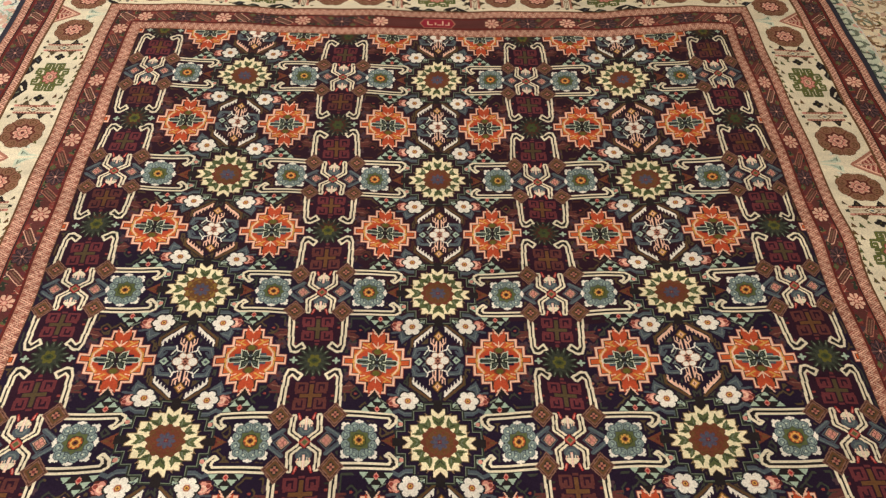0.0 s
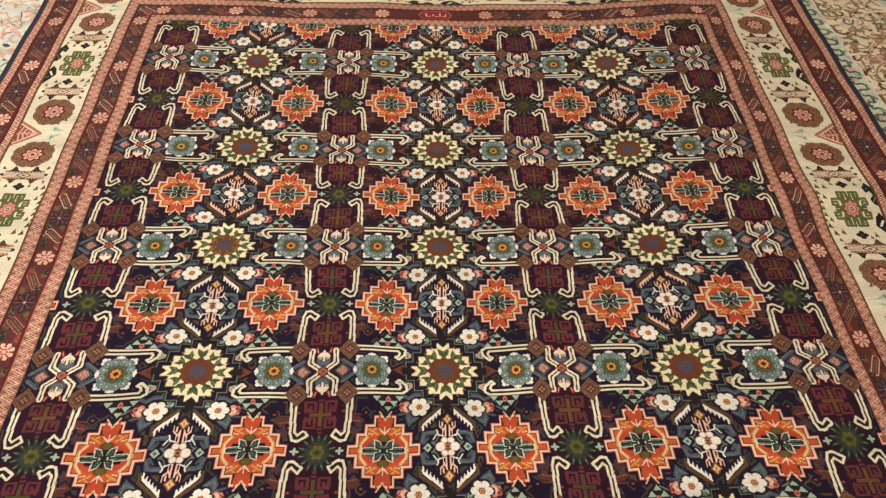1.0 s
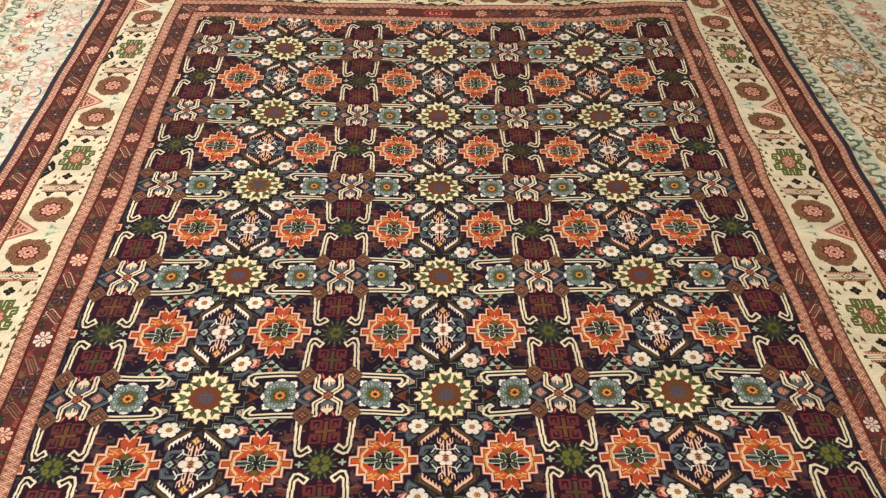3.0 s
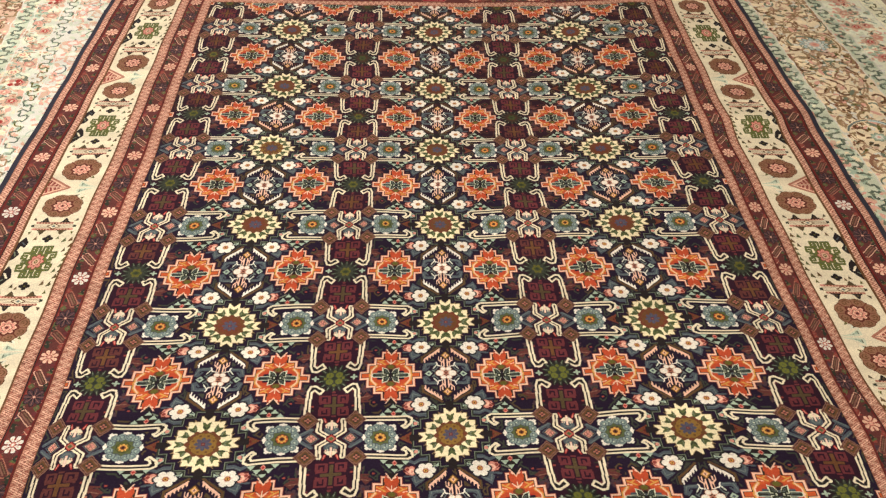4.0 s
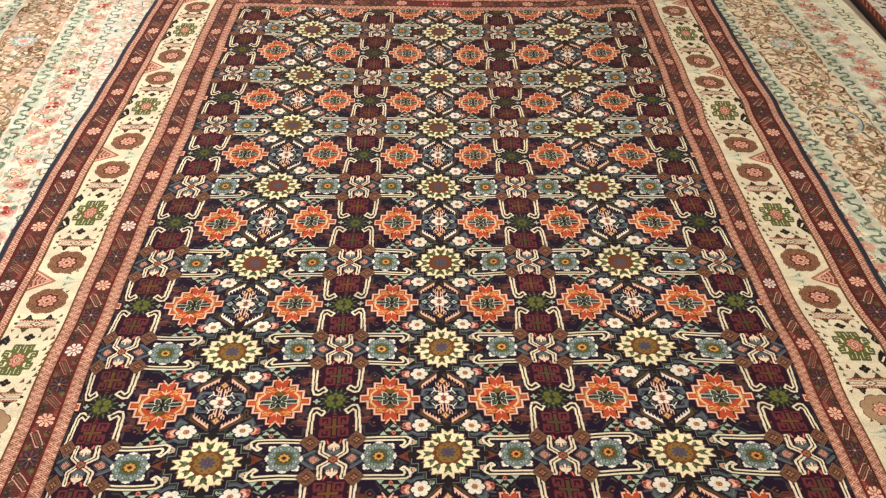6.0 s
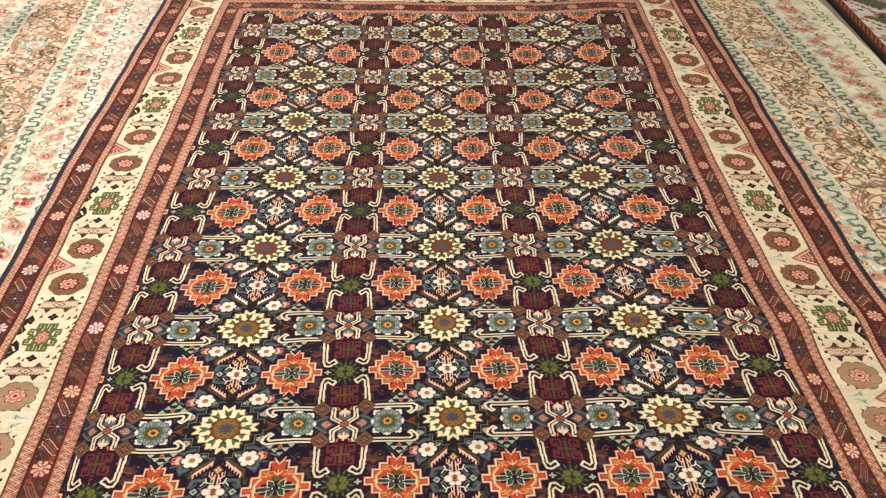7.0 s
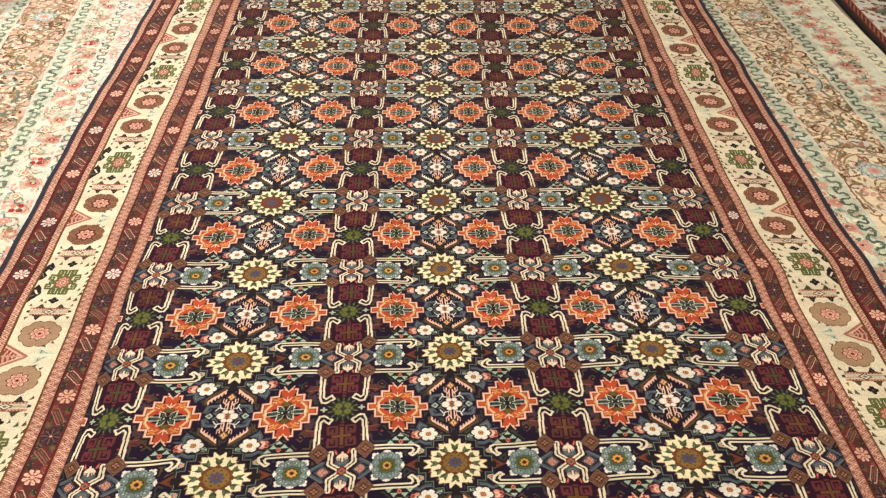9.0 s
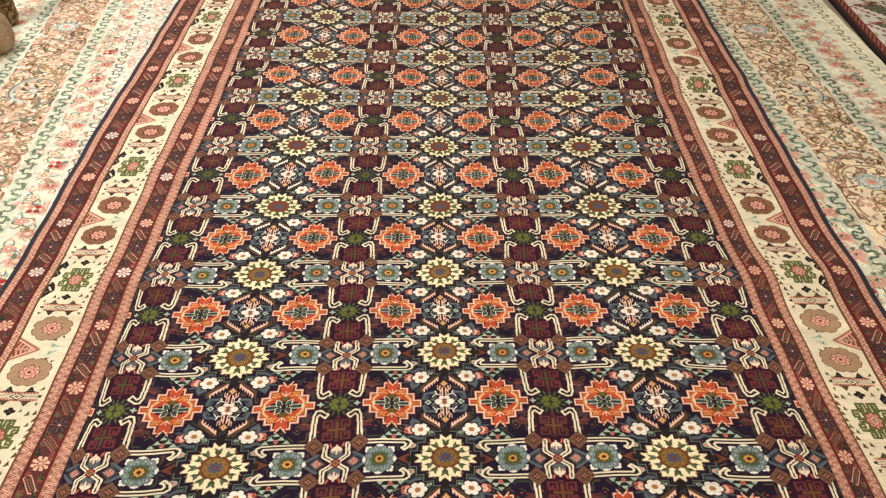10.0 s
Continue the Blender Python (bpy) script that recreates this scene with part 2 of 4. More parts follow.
def star_cross_motif(tip):
    s = Sheet(110, 178, True, True)
    # serrated leaves at the four corners, brown outside
    s.line([(13, 85), (52, 52), (52, 36)], 6, UMBER).line([(13, 84), (51, 52), (51, 36)], 2, BROWN)
    s.line([(13, 78), (46, 47), (46, 36)], 3.4, tip)
    for k in range(6):
        x, y = 15 + k * 6.2, 76 - k * 5.8
        s.poly([(x - 3, y + 2), (x + 4, y - 4), (x - 1, y - 12)], tip)
    # slate leaves beside
    s.line([(24, 30), (44, 28), (47, 12)], 9, SLATE).line([(24, 31), (43, 30), (48, 14)], 2.2, TEAL).line([(36, 20), (44, 8)], 4, SLATE)
    s.line([(20, 26), (27, 15)], 2.4, MIST).line([(15, 24), (21, 12), (28, 8)], 2.4, TEAL)
    s.diamond(37, 0, 8, 9, MINT).diamond(37, 0, 3.5, 4, SLATE).line([(24, 4), (30, 10)], 3, TEAL)
    # stems
    s.line([(3.2, 10), (3.2, 44)], 2.8, SHELL).line([(9, 18), (9, 36), (15, 42), (15, 52)], 2.6, SHELL).line([(9, 30), (4, 42)], 2.2, SHELL)
    s.line([(9.5, 42), (9.5, 50)], 2.6, SHELL)
    s.line([(4, 20), (17, 24), (20, 34)], 2.6, WHITE)
    for x, y, r in ((13, 0, 9.5), (5.5, 13, 6.6)):
        s.disc(x, y, r + 1.8, DUSK, r + 1.2)
    for x, y, r in ((13, 0, 9.5), (5.5, 13, 6.6)):
        s.disc(x, y, r, BLUSH, r * 0.95).disc(x + 0.8, y, r - 1.2, WHITE, r - 1.3)
    s.diamond(0, 0, 6, 7, SALMON).disc(0, 0, 2.6, MAROON)
    s.diamond(0, 57, 12.5, 15, BLACK).diamond(0, 57, 11, 13, BROWN).diamond(0, 57, 8, 9.5, GOLD).diamond(0, 57, 5, 6, SHELL).diamond(0, 57, 2.4, 3, BROWN)
    return s.c


def leaf_cluster_motif(light, squares=False):
    """A spiky rosette of narrow dark leaves round a lighter heart."""
    s = Sheet(80, 92, True, True)
    s.X, s.Y = s.X * 1.12, s.Y * 0.98
    s.flower(0, 0, 40, 14, 0.22, BLACK, turn=0.22)
    s.leaves(14, 8, 40, 4.6, GREEN, turn=0.22).leaves(14, 16, 39, 1.9, BOTTLE, turn=0.22).leaves(14, 26, 38, 0.9, FERN, turn=0.25)
    s.flower(0, 0, 21, 10, 0.25, BOTTLE)
    if squares:
        s.disc(11, 9, 8.5, light, 8).disc(21, 0, 4, light).disc(0, 19, 4, light).disc(11, 9, 2.4, LEAF).disc(0, 0, 5, GREEN)
    else:
        s.flower(0, 0, 15, 6, 0.28, light).disc(0, 0, 9, THICKET, 6).disc(0, 0, 5, GREEN, 3)
    return s.c


def scroll_motif(dye, cross):
    s = Sheet(66, 72, True, True)
    s.fill((s.X / 33) ** 6 + (s.Y / 35) ** 6 <= 1, PLUM)
    s.line([(10, 8), (10, 27), (28, 27), (28, 11), (18.5, 11), (18.5, 18)], 5.2, dye)
    s.line([(10, 8), (28, 6)], 3.6, dye)
    s.box(0, 0, 20, 3.8, cross).box(0, 0, 4.2, 25, cross)
    s.box(0, 28, 5, 32, dye)
    return s.c


def knot_motif():
    """Crossing bands with tulips and checked lozenges."""
    s = Sheet(142, 124, True, True)
    # checked lozenge beside the crossing, slate chevron outside it
    s.line([(38, 24), (60, 7)], 8.5, SLATE).line([(38, 26), (60, 9)], 2, TEAL)
    s.diamond(38, 0, 16, 18, SLATE).diamond(38, 0, 13.2, 15.2, BLACK)
    s.diamond(38, 0, 11, 12.5, BLUSH).diamond(38, 0, 9.4, 10.8, BLACK).diamond(38, 5, 3.6, 4.2, PINK).diamond(42.4, 0, 3.6, 4.2, PINK).diamond(33.6, 0, 3.6, 4.2, PINK)
    # tulip
    s.disc(0, 24, 14, SLATE, 12).disc(0, 25, 10, TEAL, 8).disc(0, 26, 7, SLATE, 6)
    s.fill((s.Y > 33) & (s.Y < 46 - 0.05 * s.X ** 2) & (s.X < 11), CREAM)
    s.line([(0, 26), (0, 48)], 5.5, SHELL).line([(0, 28), (0, 46)], 2.6, WHITE).line([(6, 29), (6, 36)], 2.6, CREAM).line([(10, 30), (11, 36)], 2.6, SHELL)
    s.line([(3.4, 26), (3.4, 33)], 1.6, SLATE)
    s.poly([(8, 44), (13, 42), (17, 56), (14, 58)], RED).line([(12, 46), (14, 52)], 2, PINK)
    # bands
    s.double([(0, 0), (25, 20), (23, 50)], 11, CREAM, BLACK)
    s.disc(0, 0, 10.5, BLACK).diamond(0, 0, 11.5, 11.5, RED).diamond(0, 0, 8, 8, SALMON).diamond(0, 0, 5.4, 5.4, LEAF)
    return s.c


def lozenge_motif():
    s = Sheet(50, 58)
    s.diamond(0, 0, 22.5, 26.5, CLAY).diamond(0, 0, 19.6, 23.2, DUSK).diamond(0, 0, 17.4, 20.6, CLAY).diamond(0, 0, 15, 17.6, BROWN).diamond(0, 0, 11, 13, UMBER)
    s.diamond(0, 0, 8.6, 10, BLACK).flower(0, 0, 7, 4, 0.45, SALMON).disc(0, 0, 2.4, WINE)
    return s.c


def hook_across_motif():
    """A double cream bar that ends in a hook; runs to the right, hook turned down."""
    s = Sheet(128, 46)
    s.poly([(-62, 13), (48, 13), (57, 8), (56, -4), (43, -17), (36, -11), (43, -8), (46, 0), (42, 5), (-62, 5)], BLACK)
    s.line([(-62, 13.5), (48, 13.5), (57, 8), (56, -4), (43, -17), (36, -11)], 4.9, CREAM)
    s.line([(-62, 5), (42, 5), (46, 0), (43, -8), (36, -11)], 4.5, CREAM)
    return s.c


def hook_down_motif():
    """A double cream bar that falls and hooks inwards, to the left."""
    s = Sheet(56, 112)
    s.poly([(14, 54), (10, -28), (5, -42), (-4, -43), (-21, -31), (-14, -20), (-3, -31), (3, -25), (6, 54)], BLACK)
    s.line([(14.5, 54), (10, -28), (5, -42), (-4, -43), (-21, -31), (-14, -20)], 4.9, CREAM)
    s.line([(6, 54), (3, -25), (-3, -31), (-14, -20)], 4.5, CREAM)
    return s.c


def white_flower_motif(rim):
    s = Sheet(50, 54)
    s.flower(0, 0, 24, 6, 0.24, BLACK).flower(0, 0, 21.5, 6, 0.24, rim).flower(0, 0, 20, 6, 0.26, WHITE, power=0.8)
    s.flower(0, 0, 7.5, 6, 0.2, PEACH).disc(0, 0, 5.6, BRICK).disc(0, 0, 3.4, GOLD).disc(0, 0, 1.8, MAROON)
    return s.c


def bud_motif():
    s = Sheet(32, 34)
    s.flower(0, 0, 14.5, 6, 0.2, MAROON).flower(0.5, 0.5, 12.5, 5, 0.25, PINK).disc(3, 2, 7, SHELL).disc(3, 2, 3, PINK).disc(-6, -3, 3.4, BRICK).line([(-4, 8), (-9, 2)], 1.6, WINE)
    return s.c


def triangle_motif():
    """Small mint triangles set in a larger one, point down."""
    s = Sheet(64, 42, True)
    s.poly([(0, -19), (30, 18), (-30, 18)], BLACK)
    for x, y in ((22, 11), (11, 0), (0, -11)):
        s.poly([(x - 8, y + 5), (x + 8, y + 5), (x, y - 6)], MINT)
    s.diamond(0, 9, 5.5, 7, PINK).diamond(0, 9, 3, 4, RED)
    return s.c


def fan_motif():
    s = Sheet(34, 40, False, True)
    s.poly([(-15, 0), (13, 17), (9, 8), (15, 0)], RUST).line([(-10, 0), (12, 0)], 3, BROWN).disc(3, 0, 3, MAROON)
    s.poly([(-15, 0), (15, 0), (9, -8), (13, -17)], RUST)
    return s.c


def sprig_motif():
    """Slate steps, mint arrow, twig and slate leaf that lie off a daisy's corner (upper right)."""
    s = Sheet(130, 150)
    s.line([(-15, -22), (-15, -13), (1, -13), (13, -5), (23, -10)], 8, SLATE).line([(-15, -18), (-15, -11), (2, -11), (13, -3)], 1.8, TEAL)
    s.line([(-24, -30), (-24, -8), (-8, -2)], 3.4, GREEN).line([(-2, -30), (14, -30), (14, -20)], 3.4, GREEN)
    # arrow of mint lines with a pink spot
    s.poly([(-3, -36), (17, -20), (17, -42)], MINT).poly([(3, -36), (14, -27), (14, -39)], BLACK).disc(9, -34, 4, PINK).line([(17, -44), (22, -34)], 2.5, SLATE)
    # twig beside the white flower
    s.line([(-40, -3), (-22, 12)], 2.6, MINT).poly([(-38, 4), (-22, 18), (-22, 6)], MINT).poly([(-34, 6), (-25, 13), (-25, 8)], SLATE).poly([(-36, -6), (-22, -2), (-26, 6)], FERN)
    # leaf beyond the flower
    s.poly([(-8, 38), (12, 56), (20, 36), (12, 26), (4, 34)], SLATE).line([(-2, 39), (12, 46), (14, 32)], 2.4, TEAL)
    s.line([(12, 27), (32, 30)], 5, SLATE).line([(-14, 22), (0, 30), (16, 18)], 4, GREEN)
    s.line([(26, -2), (44, 4)], 3, GREEN).line([(36, 10), (50, 18)], 3, FERN)
    return s.c


def spray_motif():
    """A rust spray with red berries, and a faint purple flower beside it."""
    s = Sheet(64, 72)
    s.poly([(-22, 4), (-8, 16), (0, 5), (14, 10), (7, -7), (-10, -5)], DREGS).line([(-14, -9), (12, -9)], 3.4, DREGS).line([(-14, 6), (8, 2)], 1.8, CLAY)
    s.disc(7, 14, 3.0, SALMON).disc(-23, -12, 2.6, BRICK).disc(20, 24, 3.6, WINE).disc(-26, 16, 3, CLAY).disc(20, -18, 3, BRICK)
    s.flower(-4, 26, 11, 5, 0.45, PURPLE).disc(-4, 26, 3, DREGS).line([(-16, 18), (-12, 32)], 3, PURPLE).flower(4, -24, 8, 4, 0.4, PURPLE, turn=0.5).line([(12, -28), (24, -30)], 2.6, GREEN)
    return s.c


def border_rosette_motif(ground, rich=True):
    s = Sheet(106, 104)
    s.flower(0, 0, 49, 8, 0.12, BROWN, turn=math.pi / 8, power=0.7)
    s.flower(0, 0, 47, 8, 0.12, ground, turn=math.pi / 8, power=0.7)
    for k in range(8 if rich else 0):
        a = (k + 0.5) * math.pi / 4
        curl = [((36 + 7 * math.cos(t)) * math.cos(a) - 8 * math.sin(t) * math.sin(a), (36 + 7 * math.cos(t)) * math.sin(a) + 8 * math.sin(t) * math.cos(a)) for t in (3.1, 1.9, 0.9, 0, -0.9, -1.8)]
        s.line(curl, 2.2, BROWN)
        s.disc(35 * math.cos(a), 35 * math.sin(a), 2.4, BROWN)
        b = k * math.pi / 4
        s.line([(27 * math.cos(b), 27 * math.sin(b)), (46 * math.cos(b), 46 * math.sin(b))], 2.6, RUST)
    if rich:
        s.flower(0, 0, 28, 8, 0.2, MAROON)
    s.flower(0, 0, 25.5, 8, 0.34, RUST).flower(0, 0, 22, 8, 0.34, SHELL).flower(0, 0, 18.5, 8, 0.32, PINK).flower(0, 0, 12.5, 6, 0.2, RUST).flower(0, 0, 10.5, 6, 0.2, SHELL)
    s.disc(0, 0, 7, PINK).disc(0, 0, 3.6, MAROON)
    return s.c


def green_rosette_motif():
    s = Sheet(92, 138, True, True)
    s.X, s.Y = s.X * 1.42, s.Y * 0.98
    for pts in ([(5, 24), (5, 50), (31, 50), (31, 33), (15, 33), (15, 42), (22, 42)], [(27, 26), (36, 30), (53, 29), (55, 12), (38, 10), (38, 20), (46, 20)], [(29, 4), (47, 4)]):
        s.line(pts, 7.6, LEAF).line(pts, 2.6, MOSS)
    s.flower(0, 0, 38, 8, 0.26, LEAF).flower(0, 0, 34, 8, 0.28, MOSS).flower(0, 0, 29, 8, 0.3, LEAF).flower(0, 0, 26, 8, 0.3, BRICK)
    s.flower(0, 0, 23.5, 8, 0.32, PINK).flower(0, 0, 15, 8, 0.3, BRICK).flower(0, 0, 12, 8, 0.3, BLUSH).disc(0, 0, 6, OLIVE).disc(0, 0, 2.5, SHELL)
    return s.c


def bar_motif():
    """A flat cream bar with dark trefoils above and below."""
    s = Sheet(108, 76, True)
    s.X, s.Y = s.X * 1.15, s.Y * 1.18
    s.line([(0, 14), (47, 14)], 8, SALMON).line([(0, 14), (45, 14)], 3, MAROON).line([(0, -14), (47, -14)], 8, SALMON).line([(0, -14), (45, -14)], 3, BRICK)
    for k in range(6):
        s.disc(4 + 8 * k, 14, 1.8, SHELL).disc(8 + 8 * k, -14, 1.8, SHELL)
    s.line([(0, 0), (54, 0)], 12, BROWN).line([(0, 3), (52, 3)], 2.8, CREAM).line([(0, -3), (52, -3)], 2.8, CREAM)
    s.diamond(0, 0, 20, 14, BROWN).diamond(0, 0, 14, 9.6, CREAM).diamond(0, 0, 7, 5, TEAL)
    s.poly([(12, 17), (19, 24), (22, 33), (27, 40), (32, 33), (35, 24), (43, 17)], BLACK).poly([(12, -17), (19, -24), (22, -32), (27, -38), (32, -32), (35, -24), (43, -17)], UMBER)
    s.poly([(50, 22), (62, 26), (58, 38)], UMBER).poly([(52, -24), (62, -26), (57, -38)], OLIVE).disc(57, 0, 5, GREEN).disc(51, -14, 5, PINK).diamond(27, 25, 4, 5, UMBER)
    return s.c


def filler_motif():
    """Dark flecks and half leaves that stand round a green rosette."""
    s = Sheet(136, 206)
    for k, (x, y, r) in enumerate(((50, 36, 6), (50, -34, 6), (60, 52, 7), (58, -54, 7), (40, 72, 7), (-30, 80, 6), (60, 22, 6), (59, -18, 6), (36, -74, 7), (-30, -82, 6), (60, 2, 6), (55, 74, 7), (52, -78, 7), (22, 82, 5), (-18, -88, 5), (62, -36, 5), (63, 38, 5))):
        s.poly([(x - r * 0.8, y - r), (x + r * 0.8, y - r * 0.5), (x + r * 0.2, y + r * 1.6)], (UMBER, LEAF, BROWN)[k % 3]).disc(x + 1, y - 1, 1.6, OLIVE)
    for y in (80, -80):
        s.flower(0, y, 13, 4, 0.4, BLACK).disc(0, y, 2.4, OLIVE)
    s.poly([(-52, 86), (-40, 66), (-44, 48), (-54, 54), (-58, 40), (-48, 26), (-55, 10), (-66, 2), (-66, 62)], BLACK).line([(-62, 34), (-56, 20)], 3, FERN).line([(-54, 66), (-48, 60)], 3, SLATE)
    s.poly([(-46, -28), (-39, -52), (-50, -72), (-66, -98), (-66, -36), (-57, -14)], BLACK).line([(-58, -40), (-50, -54)], 5, CREAM).line([(-62, -66), (-56, -60)], 3, FERN)
    return s.c


def wedge_motif():
    """The salmon half palmette between two brown rosettes."""
    s = Sheet(70, 104, False, True)
    s.poly([(-35, 49), (28, 6), (34, 0), (28, -6), (-35, -49)], SALMON).poly([(-35, 41), (20, 3), (20, -3), (-35, -41)], SHELL).poly([(-35, 37), (15, 0), (-35, -37)], BRICK)
    for k in range(5):
        s.line([(-33 + 10 * k, 0), (-33 + 10 * k + 6, 30 - 6 * k)], 4.0, SHELL).line([(-33 + 10 * k, 0), (-33 + 10 * k + 6, 28 - 6 * k)], 1.6, SALMON)
    s.line([(-35, 0), (22, 0)], 4.2, SHELL).line([(-35, 0), (22, 0)], 1.6, BROWN)
    return s.c


def pale_leaf_motif():
    """Soft mint wedges and dark flecks on the plain side of two rosettes."""
    s = Sheet(60, 130, False, True)
    s.poly([(-24, 3), (0, 9), (24, 28), (27, 6), (10, 2)], SKY).poly([(-4, 6), (8, 11), (20, 21), (21, 9)], FERN).poly([(0, 7), (9, 11), (17, 17), (18, 9)], MINT)
    s.poly([(6, 26), (20, 30), (24, 40), (12, 36)], MIST)
    for x, y, r in ((20, 36, 7), (14, 50, 6), (22, 58, 7), (2, 44, 5)):
        s.poly([(x - r, y - r), (x + r, y - r * 0.3), (x + r * 0.2, y + r * 1.4)], UMBER if r > 5 else OLIVE)
    return s.c


def guard_flower_motif(light):
    s = Sheet(50, 50)
    s.flower(0, 0, 24, 8, 0.30, MAROON, turn=math.pi / 8).flower(0, 0, 22, 8, 0.34, light, turn=math.pi / 8)
    s.leaves(8, 7, 24, 1.7, BRICK, turn=0).leaves(8, 9, 18, 1.0, BLUSH, turn=math.pi / 8)
    s.flower(0, 0, 8, 6, 0.2, BRICK).disc(0, 0, 5.6, PINK).disc(0, 0, 3.2, light)
    return s.c


def guard_leaf_motif(lines):
    """Two slanting hatched leaves and a purple blossom between two guard flowers, along y."""
    s = Sheet(60, 200)
    # red and green half leaves along both edges
    for k in range(14):
        y, side = -94 + 14.4 * k, 1 if k % 2 else -1
        dye = (BRICK, GREEN, BRICK, PURPLE, RED_DARK, LEAF, WINE)[k % 7]
        s.poly([(side * 29, y - 12), (side * 29, y + 12), (side * 6, y + (5 if k % 3 else -6))], dye)
        s.flower(-side * 15, y + 5, 6.4, 3, 0.35, (GREEN, BRICK, LEAF, WINE, CLAY)[k % 5], turn=k * 0.9)
        s.line([(side * 26, y - 10), (side * 11, y + 3)], 1.6, (lines, CLAY, DREGS)[k % 3])
    # the blossom with dark leaves
    s.flower(0, 0, 27, 8, 0.3, BLACK).flower(0, 0, 24.5, 8, 0.36, PURPLE).leaves(8, 6, 23, 0.9, CLAY, turn=0).leaves(8, 5, 19, 1.6, BLACK, turn=0.39)
    s.disc(0, 0, 5.4, WINE).disc(0, 0, 3.2, BLUSH)
    for cx, cy, t, w in ((3, 57, 1.0, 8.5), (-3, -57, 0.75, 9)):
        ca, sa = math.cos(t), math.sin(t)
        for dy, half, dye, wide in ((0, 25, DREGS, 2.2 * w), (-w, 22, lines, 2.2), (w, 22, lines, 2.2), (-w * 0.3, 19, CLAY, 3.4), (w * 0.35, 17, UMBER, 4.2), (w * 0.35, 17, CLAY, 1.6)):
            s.line([(cx - half * ca - dy * sa, cy - half * sa + dy * ca), (cx + half * ca - dy * sa, cy + half * sa + dy * ca)], wide, dye)
        for e in (-1, 1):
            s.line([(cx + e * 22 * ca + w * sa, cy + e * 22 * sa - w * ca), (cx + e * 28 * ca, cy + e * 28 * sa), (cx + e * 22 * ca - w * sa, cy + e * 22 * sa + w * ca)], 2.2, lines)
    for x, y, dye in ((16, 30, LEAF), (-18, 34, GREEN), (-16, -30, LEAF), (19, -33, GREEN), (-20, 80, GREEN), (20, -82, GREEN), (18, 84, BRICK), (-18, -86, BRICK)):
        s.flower(x, y, 8, 4, 0.3, dye).disc(x, y, 2, CLAY)
    return s.c


# ---- the carpet's plan ----
NX, NY = 320, 228                      # knots in one repeat of the lattice
FIELD_U, EDGE_U = 1.64, 2.425          # half widths of field and carpet, in repeats
TOP_V, LOW_V, RIM = 0.52, -8.52, 1.10  # field's ends and border, in repeats
W, H = int(2 * EDGE_U * NX), int((TOP_V - LOW_V + 2 * RIM) * NY)
ROW_V = (-9.7, -8, -7, -6, -5, -4, -3, -2, -1, 0, 0.52, 1.7)
ROW_Y = (-3.08, -2.53, -2.237, -1.942, -1.657, -1.361, -1.030, -0.707, -0.380, -0.002, 0.197, 0.608)
COL_U = (-1.9, -1.5, -1.0, -0.5, 0.0, 0.5, 1.0, 1.5, 1.9)
PULL_X = ((0.0, 0.003, -0.001, 0.002, 0.002, -0.014, -0.004, -0.005, 0.0), (0.0, 0.002, -0.006, 0.003, -0.002, -0.004, -0.002, -0.003, 0.0))
PULL_Y = ((0.003, 0.005, 0.008, 0.001, -0.011, -0.012, -0.008, 0.003, 0.003), (0.003, 0.005, 0.003, 0.001, -0.002, -0.001, 0.002, -0.003, -0.003))
PITCH = (0.478, 0.478, 0.478, 0.478, 0.479, 0.475, 0.472, 0.473, 0.485, 0.4985, 0.500, 0.498)
SHIFT = (0.020, 0.021, 0.021, 0.014, 0.003, 0.000, -0.002, -0.001, 0.0, 0.0, 0.004, 0.004)
EDGE_Y = (-3.1, -1.8, -1.6, -1.2, -0.8, -0.33, 0.0, 0.35, 0.7)
EDGE_L = (-1.160, -1.160, -1.156, -1.172, -1.187, -1.190, -1.202, -1.208, -1.210)
EDGE_R = (1.138, 1.138, 1.136, 1.146, 1.158, 1.169, 1.177, 1.185, 1.190)


